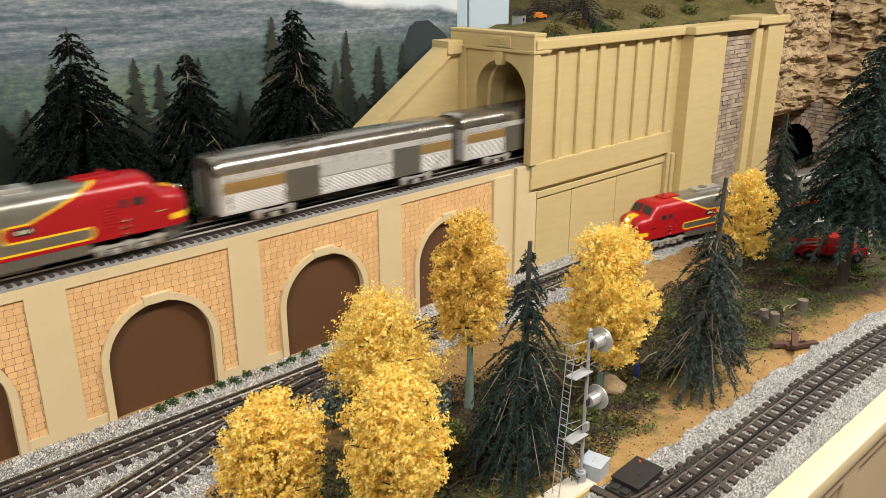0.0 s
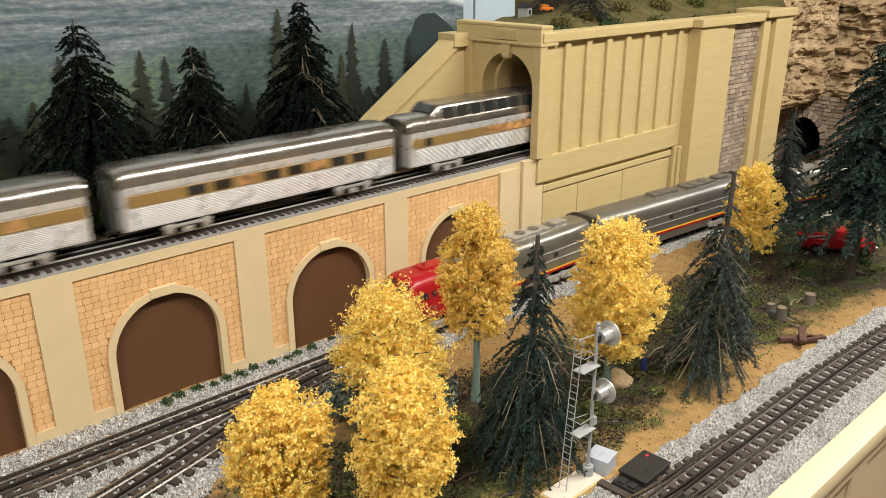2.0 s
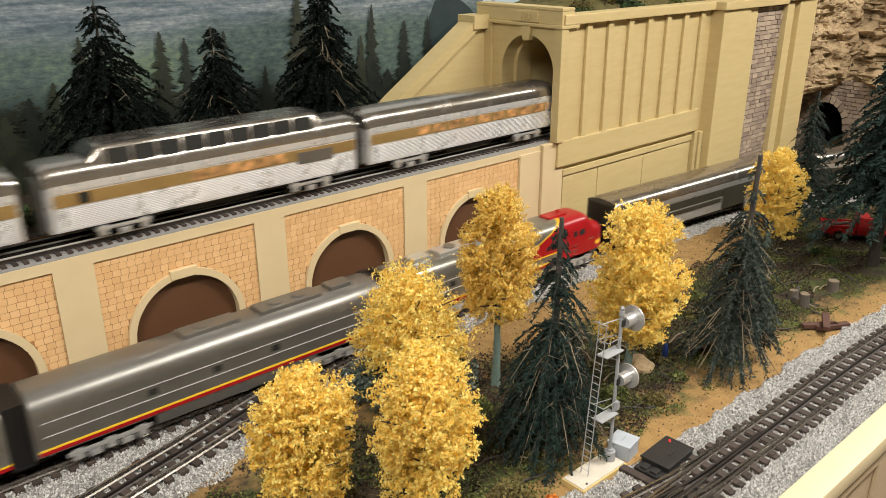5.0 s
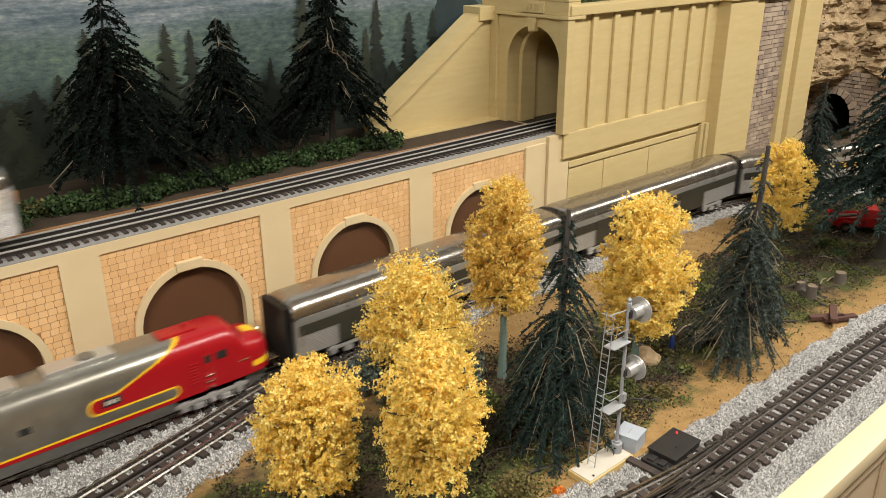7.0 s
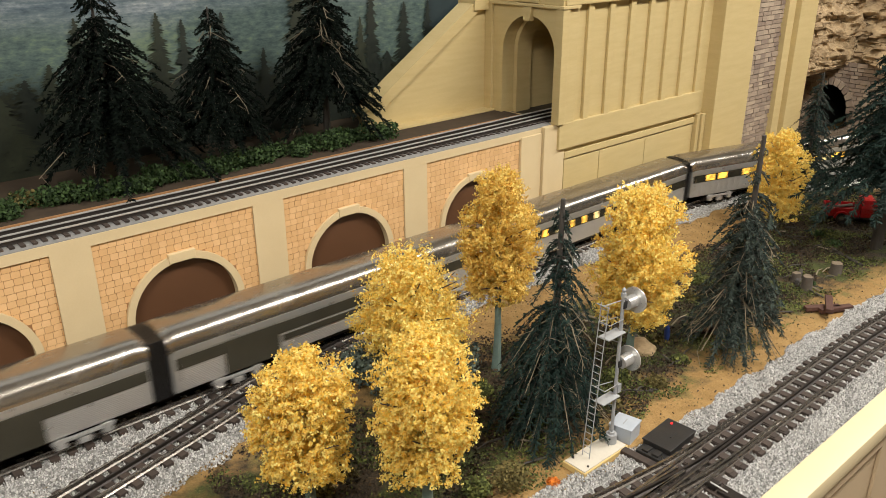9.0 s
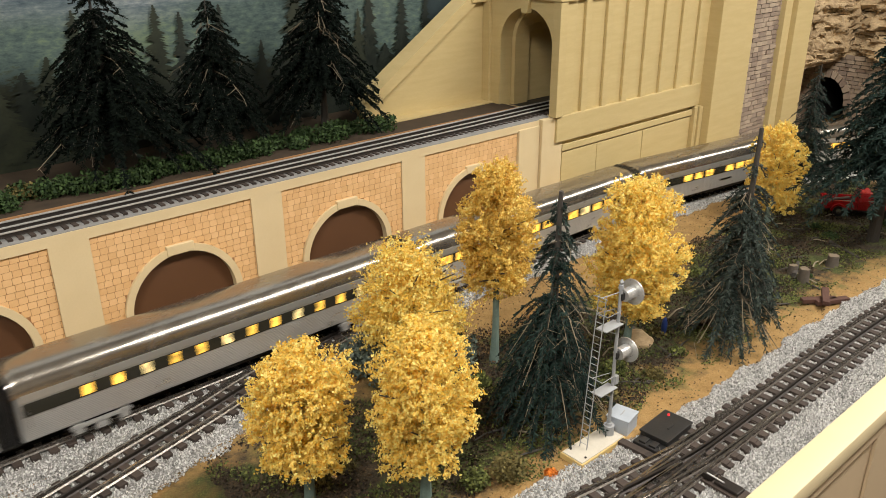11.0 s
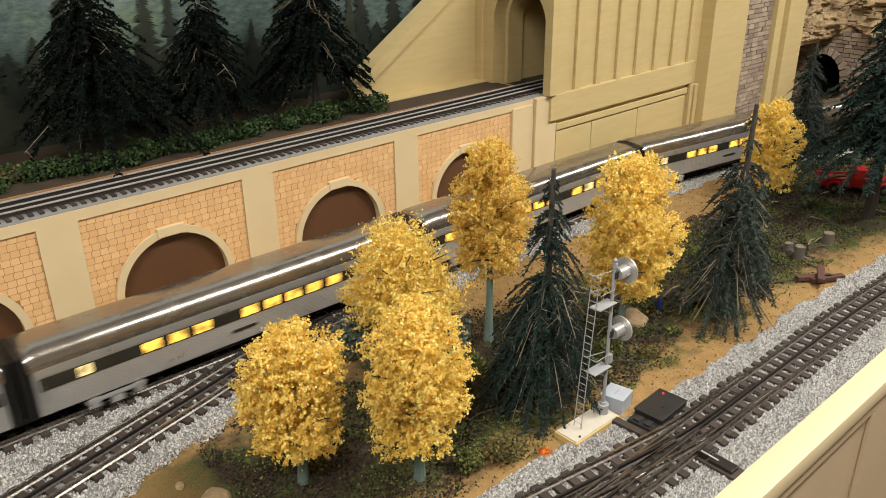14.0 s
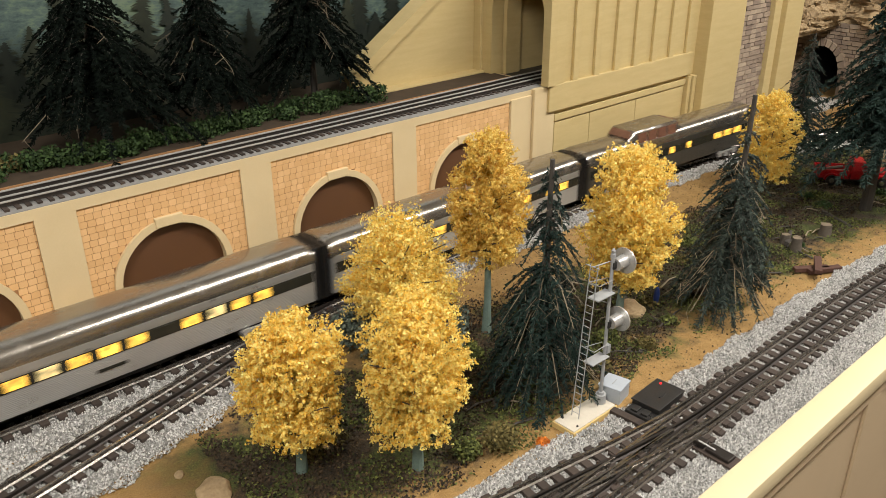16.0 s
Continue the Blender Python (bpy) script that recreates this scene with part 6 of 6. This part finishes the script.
for z in (0.155, 0.094):
    hd = part("signal_head", Mesh().tube((0.0035, -0.001, z), (0.0165, -0.001, z), 0.0058, 0.0062, 20), M["truck"], sig, "silver drum of the signal head", smooth=True)
    part("target", Mesh().tube((0.0165, -0.001, z), (0.0178, -0.001, z), 0.0125, 0.0125, 32), M["truck"], hd, "round silver target disc", smooth=True)
    part("lens", Mesh().tube((0.0178, -0.001, z), (0.0186, -0.001, z), 0.0042, 0.004, 16), M["lens"], hd)
    part("bracket", Mesh().soft_box(-0.001, 0.005, -0.0025, 0.0015, z - 0.0035, z + 0.0035, 0.0005), M["black"], hd)
for s in (-1, 1):
    o = Vector((0, s * 0.0042, 0))
    part("ladder_rail", Mesh().tube(Vector((-0.037, 0.001, 0.0066)) + o, Vector((-0.0205, 0.0045, 0.161)) + o, 0.0005, None, 6), M["grey_paint"], sig)
for k in range(22):
    f = (k + 0.7) / 22.5
    c = Vector((-0.037, 0.001, 0.0066)).lerp(Vector((-0.0205, 0.0045, 0.161)), f)
    part("rung", Mesh().tube(c + Vector((0, -0.0042, 0)), c + Vector((0, 0.0042, 0)), 0.00035, None, 5), M["grey_paint"], sig)
for z in (0.128, 0.060):
    pf = part("platform", Mesh().soft_box(-0.024, 0.001, -0.0055, 0.0065, z, z + 0.0012, 0.0003), M["grey_paint"], sig)
    part("platform_brace", Mesh().tube((-0.020, 0, z), (-0.001, 0, z - 0.011), 0.0005, None, 5), M["grey_paint"], pf)
    part("hoop", Mesh().tube((-0.024, -0.0055, z + 0.016), (-0.024, 0.0065, z + 0.016), 0.0004, None, 5).tube((-0.024, -0.0055, z + 0.016), (-0.001, -0.003, z + 0.014), 0.0004, None, 5).tube((-0.024, 0.0065, z + 0.016), (-0.001, 0.003, z + 0.014), 0.0004, None, 5), M["grey_paint"], pf)
part("top_bar", Mesh().tube((-0.026, 0.001, 0.162), (0, 0, 0.160), 0.0005, None, 6).tube((-0.026, -0.005, 0.1615), (-0.026, 0.010, 0.1615), 0.0005, None, 6), M["grey_paint"], sig)
part("junction_box", Mesh().soft_box(0.001, 0.006, -0.0025, 0.0025, 0.062, 0.071, 0.0005), M["grey_paint"], sig)
for dx, dy in ((-0.047, -0.010), (-0.047, 0.008)):
    part("bolt", Mesh().tube((dx, dy, 0.0066), (dx, dy, 0.0076), 0.0011, None, 8), M["rail_dark"], sig)

rb = thing("relay_box", "pale blue-grey plastic relay box on the ballast", "relay box", m=pose(0.343, -0.429, 0.001, 0, 0, 12))
part("box", Mesh().soft_box(-0.0115, 0.0115, -0.0115, 0.0115, 0, 0.0165, 0.0008), M["pale_grey"], rb)
part("lid", Mesh().soft_box(-0.0122, 0.0122, -0.0122, 0.0122, 0.0165, 0.0182, 0.0006), M["pale_grey"], rb)
part("hasp", Mesh().soft_box(-0.005, 0.005, -0.0006, 0.0006, 0.0182, 0.0186, 0.0002), M["grey_paint"], rb)

sm = thing("switch_motor", "black switch motor with red light beside the turnout", "switch motor", m=pose(0.3605, -0.466, 0.002, 0, 0, 3))
part("housing", Mesh().soft_box(-0.020, 0.026, -0.0155, 0.0140, 0.002, 0.0105, 0.0012), M["black"], sm)
part("lid", Mesh().soft_box(-0.021, 0.027, -0.0165, 0.0150, 0.0105, 0.0122, 0.0006), M["black"], sm)
part("clip", Mesh().soft_box(-0.002, 0.008, -0.006, -0.004, 0.0122, 0.0130, 0.0003), M["black"], sm)
part("rear_step", Mesh().soft_box(-0.034, -0.0205, -0.016, 0.013, 0.001, 0.007, 0.001), M["black"], sm)
part("terminal", Mesh().soft_box(-0.032, -0.023, -0.010, -0.003, 0.007, 0.0092, 0.0005).soft_box(-0.032, -0.023, 0.001, 0.008, 0.007, 0.0092, 0.0005), M["black"], sm)
part("wire", Mesh().tube((-0.030, -0.012, 0.010), (-0.036, -0.020, 0.008), 0.0006, None, 6).tube((-0.036, -0.020, 0.008), (-0.028, -0.026, 0.004), 0.0006, None, 6), M["chrome"], sm)
part("mounting_tie", Mesh().soft_box(-0.043, -0.0345, -0.034, 0.024, 0, 0.0045, 0.0006), M["tie"], sm)
part("indicator", Mesh().tube((0.020, 0.007, 0.0122), (0.020, 0.007, 0.0134), 0.0011, 0.0009, 12), M["red_led"], sm, "small red indicator light")
s2 = thing("switch_stand", "dark rusty manual switch stand beside the fascia", "switch stand", m=pose(0.335, -0.5435, 0.002, 0, 0, 88))
part("plate", Mesh().soft_box(-0.024, 0.020, -0.009, 0.009, 0, 0.004, 0.0006), M["tie"], s2)
part("casting", Mesh().soft_box(-0.020, 0.004, -0.006, 0.006, 0.004, 0.0075, 0.001).soft_box(0.006, 0.018, -0.005, 0.005, 0.004, 0.009, 0.001), M["rail_dark"], s2)
part("lever", Mesh().tube((-0.004, 0.002, 0.008), (0.012, 0.005, 0.011), 0.0008, None, 6), M["truck"], s2)


# ---------------------------------------------------------------- stumps, planks, stones
def stump(x, y, r, h, seed, tilt=0):
    rng = np.random.default_rng(seed)
    rings = []
    for f in (0, 0.25, 0.6, 1.0):
        rings.append([((r * (1.25 - 0.25 * min(1, f * 2))) * math.cos(k * PI / 6) * rng.uniform(0.92, 1.08), (r * (1.25 - 0.25 * min(1, f * 2))) * math.sin(k * PI / 6) * rng.uniform(0.92, 1.08), h * f * (rng.uniform(0.93, 1.06) if f == 1 else 1) - 0.003 * (f == 0)) for k in range(12)])
    t = thing("tree_stump", "weathered grey sawn tree stump", "stump", "stumps", m=pose(x, y, 0, tilt, 0, 0))
    part("bark", Mesh().loft(rings, caps=False), M["stump"], t, smooth=True)
    part("cut_face", Mesh().add([(p[0], p[1], p[2] - 0.0004) for p in rings[-1]], [tuple(range(12))]), M["sawn"], t, "paler sawn face")


stump(0.817, -0.386, 0.0068, 0.020, 1)
stump(0.899, -0.390, 0.0078, 0.018, 2)
stump(0.614, -0.368, 0.008, 0.018, 3, 6)
stump(0.835, -0.362, 0.006, 0.012, 4)


def log(x, y, L, r, turn, seed, label="dead log lying among the litter"):
    m = Mesh().tube((-L / 2, 0, r), (L / 2, 0, r * 0.9), r, r * 0.8, 10)
    o = part("log", m, M["bark"])
    o.matrix_basis = pose(x, y, 0, 0, 0, turn)
    tagged(o, label, "log", "logs")


log(0.845, -0.362, 0.05, 0.0035, 20, 1)
log(0.97, -0.375, 0.07, 0.0025, 60, 2)
log(0.50, -0.318, 0.05, 0.003, 15, 3)
for k, (dx, dy, dz, tz, ty) in enumerate(((-0.004, 0.006, 0.0, -36, 0), (0.006, -0.007, 0.0, -28, 0), (0.0, 0.0, 0.0061, 26, 0))):
    pl = part("plank", Mesh().soft_box(-0.024, 0.024, -0.0045, 0.0045, 0, 0.006, 0.0007), M["plank"])
    pl.matrix_basis = pose(0.772 + dx, -0.437 + dy, 0.001 + dz, 0, ty, tz)
    tagged(pl, "dark red-brown timber in a loose pile", "plank", "timber pile")


def boulder(x, y, r, seed, flat=0.55, label="smooth tan field stone", z=0.0):
    bm = bmesh.new()
    bmesh.ops.create_icosphere(bm, subdivisions=3, radius=1)
    for v in bm.verts:
        n = 1 + 0.28 * noise.noise(v.co * 1.3 + Vector((seed, 0, 0))) + 0.08 * noise.noise(v.co * 4 + Vector((0, seed, 0)))
        v.co = Vector((v.co.x * r * 1.3 * n, v.co.y * r * n, v.co.z * r * flat * n))
    o = part("boulder", Mesh().take(bm), M["rock"], smooth=True)
    o.matrix_basis = pose(x, y, z + r * flat * 0.35, 0, 0, seed * 40)
    tagged(o, label, "stone", "stones")


boulder(0.505, -0.335, 0.015, 1)
boulder(-0.018, -0.286, 0.0145, 2, 0.42)
boulder(0.60, -0.352, 0.010, 4, label="grey stone under the bare conifer")
boulder(0.085, -0.30, 0.0035, 5)
boulder(-0.03, -0.243, 0.004, 6)
boulder(1.33, -0.30, 0.022, 7)
boulder(1.42, -0.36, 0.028, 8)
# small figurine as one plain shape
bm = bmesh.new()
bmesh.ops.create_uvsphere(bm, u_segments=12, v_segments=8, radius=1)
for v in bm.verts:
    v.co = Vector((v.co.x * 0.0042, v.co.y * 0.0036, 0.012 + v.co.z * 0.0125))
fg = part("figurine", Mesh().take(bm), M["blue"], smooth=True)
fg.matrix_basis = pose(0.540, -0.345, 0)
tagged(fg, "tiny plain blue figurine beside a tree", "figurine")


# ---------------------------------------------------------------- red pickup
def wheel_mesh():
    return Mesh().tube((0, -0.0035, 0), (0, 0.0035, 0), 0.0075, None, 18)


pk = thing("pickup_truck", "old red pickup truck with worn bed, parked under trees", "truck", m=pose(1.157, -0.318, 0.0, 0, 0, -55) @ Matrix.Scale(1.15, 4))
part("chassis", Mesh().soft_box(-0.050, 0.050, -0.014, 0.014, 0.006, 0.010, 0.0008), M["black"], pk)
part("hood", Mesh().soft_box(0.020, 0.052, -0.0125, 0.0125, 0.010, 0.0225, 0.0035), M["red"], pk, smooth=True)
cab = part("cab", Mesh().loft([[(-0.006, -0.017, 0.010), (0.022, -0.017, 0.010), (0.022, 0.017, 0.010), (-0.006, 0.017, 0.010)], [(-0.006, -0.017, 0.023), (0.022, -0.017, 0.023), (0.022, 0.017, 0.023), (-0.006, 0.017, 0.023)], [(-0.004, -0.0145, 0.0355), (0.012, -0.0145, 0.0355), (0.012, 0.0145, 0.0355), (-0.004, 0.0145, 0.0355)]]), M["red"], pk)
part("windscreen", Mesh().add([(0.0222, -0.015, 0.0235), (0.0222, 0.015, 0.0235), (0.0132, 0.0132, 0.0345), (0.0132, -0.0132, 0.0345), (0.0200, -0.015, 0.0230), (0.0200, 0.015, 0.0230), (0.0110, 0.0132, 0.0340), (0.0110, -0.0132, 0.0340)], [(0, 1, 2, 3), (7, 6, 5, 4), (0, 4, 5, 1), (1, 5, 6, 2), (2, 6, 7, 3), (3, 7, 4, 0)]), M["glass_dark"], cab)
part("bed", Mesh().box(-0.052, -0.008, -0.017, -0.0155, 0.010, 0.0225).box(-0.052, -0.008, 0.0155, 0.017, 0.010, 0.0225).box(-0.052, -0.0505, -0.0155, 0.0155, 0.010, 0.0225).box(-0.0505, -0.008, -0.0155, 0.0155, 0.010, 0.0115), M["red"], pk)
for x in (-0.032, 0.036):
    for s in (-1, 1):
        part("fender", Mesh().loft([[(x + 0.0105 * math.cos(a), s * 0.0175 - 0.004, 0.008 + 0.0105 * math.sin(a)), (x + 0.0105 * math.cos(a), s * 0.0175 + 0.004, 0.008 + 0.0105 * math.sin(a)), (x + 0.0085 * math.cos(a), s * 0.0175 + 0.004, 0.008 + 0.0085 * math.sin(a)), (x + 0.0085 * math.cos(a), s * 0.0175 - 0.004, 0.008 + 0.0085 * math.sin(a))] for a in [k * PI / 10 for k in range(11)]]), M["red"], pk, smooth=True)
        w = part("wheel", wheel_mesh(), M["rubber"], pk, smooth=True)
        w.matrix_basis = pose(x, s * 0.0175, 0.0075)
        part("hub", Mesh().tube((0, s * 0.003, 0), (0, s * 0.0042, 0), 0.0042, 0.0035, 14), M["chrome"], w)
for s in (-1, 1):
    part("headlamp", Mesh().tube((0.050, s * 0.0145, 0.017), (0.054, s * 0.0145, 0.017), 0.0026, 0.0024, 12), M["chrome"], pk)
part("bumper", Mesh().soft_box(0.053, 0.0555, -0.018, 0.018, 0.0085, 0.0115, 0.0006), M["chrome"], pk)
part("load", Mesh().tube((-0.045, -0.008, 0.014), (-0.012, -0.005, 0.019), 0.003, None, 8).tube((-0.046, 0.006, 0.015), (-0.014, 0.004, 0.022), 0.0025, None, 8), M["stump"], pk, "logs in the bed")

# ---------------------------------------------------------------- hilltop house and car
hz = hill_height(1.02, 0.30)
hs = thing("hilltop_hut", "tiny grey hut with a dark pointed roof", "house", m=pose(1.02, 0.30, hz - 0.004, 0, 0, 20))
part("wall", Mesh().box(-0.012, 0.012, -0.010, 0.010, 0, 0.022), M["grey_paint"], hs)
part("roof", Mesh().add([(-0.015, -0.013, 0.022), (0.015, -0.013, 0.022), (0.015, 0.013, 0.022), (-0.015, 0.013, 0.022), (0, 0, 0.034)], [(0, 1, 4), (1, 2, 4), (2, 3, 4), (3, 0, 4), (3, 2, 1, 0)]), M["black"], hs)
part("window", Mesh().box(-0.004, 0.004, -0.0108, -0.0098, 0.009, 0.016), M["glass_dark"], hs)
vz = hill_height(1.05, 0.27)
hv = thing("orange_van", "tiny orange van parked by the hut", "vehicle", m=pose(1.05, 0.27, vz + 0.001, 0, 0, -30))
part("body", Mesh().soft_box(-0.013, 0.013, -0.006, 0.006, 0.003, 0.010, 0.0015), M["orange_leaf"], hv)
part("cabin", Mesh().soft_box(-0.011, 0.004, -0.0055, 0.0055, 0.0098, 0.0145, 0.0015), M["orange_leaf"], hv)
for x in (-0.008, 0.008):
    part("wheel", Mesh().tube((x, -0.0065, 0.003), (x, 0.0065, 0.003), 0.003, None, 12), M["rubber"], hv)
for k, (x, y, h, r) in enumerate(((1.10, 0.32, 0.10, 0.05), (1.16, 0.34, 0.12, 0.06), (1.23, 0.33, 0.10, 0.055), (1.75, 0.28, 0.22, 0.08), (1.90, 0.05, 0.22, 0.09), (1.56, 0.30, 0.12, 0.06), (2.05, -0.12, 0.16, 0.08))):
    zz = (hill_height(x, y) if y > 0.02 else far_height(x, y)) - 0.004
    conifer(x, y, h, r, 60 + k, "needle_black" if k < 3 else "needle", bare=0.05, levels=22, arms=9, density=40, z=zz, label="dark bushy conifer on the hilltop", group="hilltop conifers")
for k in range(26):
    x = 0.86 + k * 0.045
    y = 0.10 + rr.uniform(-0.03, 0.12)
    bush(x, y, hill_height(x, y) - 0.004, rr.uniform(0.014, 0.03), 300 + k, rr.choice(["olive_bush", "turf", "bush"]), "scrubby bush on the hill top", 500, 0.0018, 0.6, "hilltop bushes")

# ---------------------------------------------------------------- bricks of the arcade panels
bricks = panel_bricks()
cache = {}
far_bricks = Mesh()
for k in (-4, -3, -2, -1, 0, 1, 2):
    for xc, zc, w in bricks:
        if k == 0 and zc > 0.055:
            key = round(w, 4)
            if key not in cache:
                cache[key] = data_of("brick", brick_block(w), M["brick_tan"])
            piece("brick", cache[key], arcade, pose(k * P + xc, 0, zc))
        else:
            q = brick_block(w)
            far_bricks.add([(k * P + xc + p[0], p[1], zc + p[2]) for p in q.v], q.f)
part("bricks_beyond", far_bricks, M["brick_rest"], arcade, kind="stuff")



# ---------------------------------------------------------------- running of the trains
def motions():
    """The trains run by the clock."""
    n = 33
    for ob, off, turned in TRAIN_B:
        walk(ob, [(16.0 * k / (n - 1), low_pose(low_front(16.0 * k / (n - 1)) + off, 0.42, turned)) for k in range(n)])
    for ob, off, turned in TRAIN_A:
        rows = []
        for k in range(n):
            x = up_ref(16.0 * k / (n - 1)) + off
            rows.append((16.0 * k / (n - 1), pose(x, up_y(x + (-0.2 if turned else 0.19)), ZR_UP, 0, 0, 180 if turned else 0)))
        walk(ob, rows)


motions()
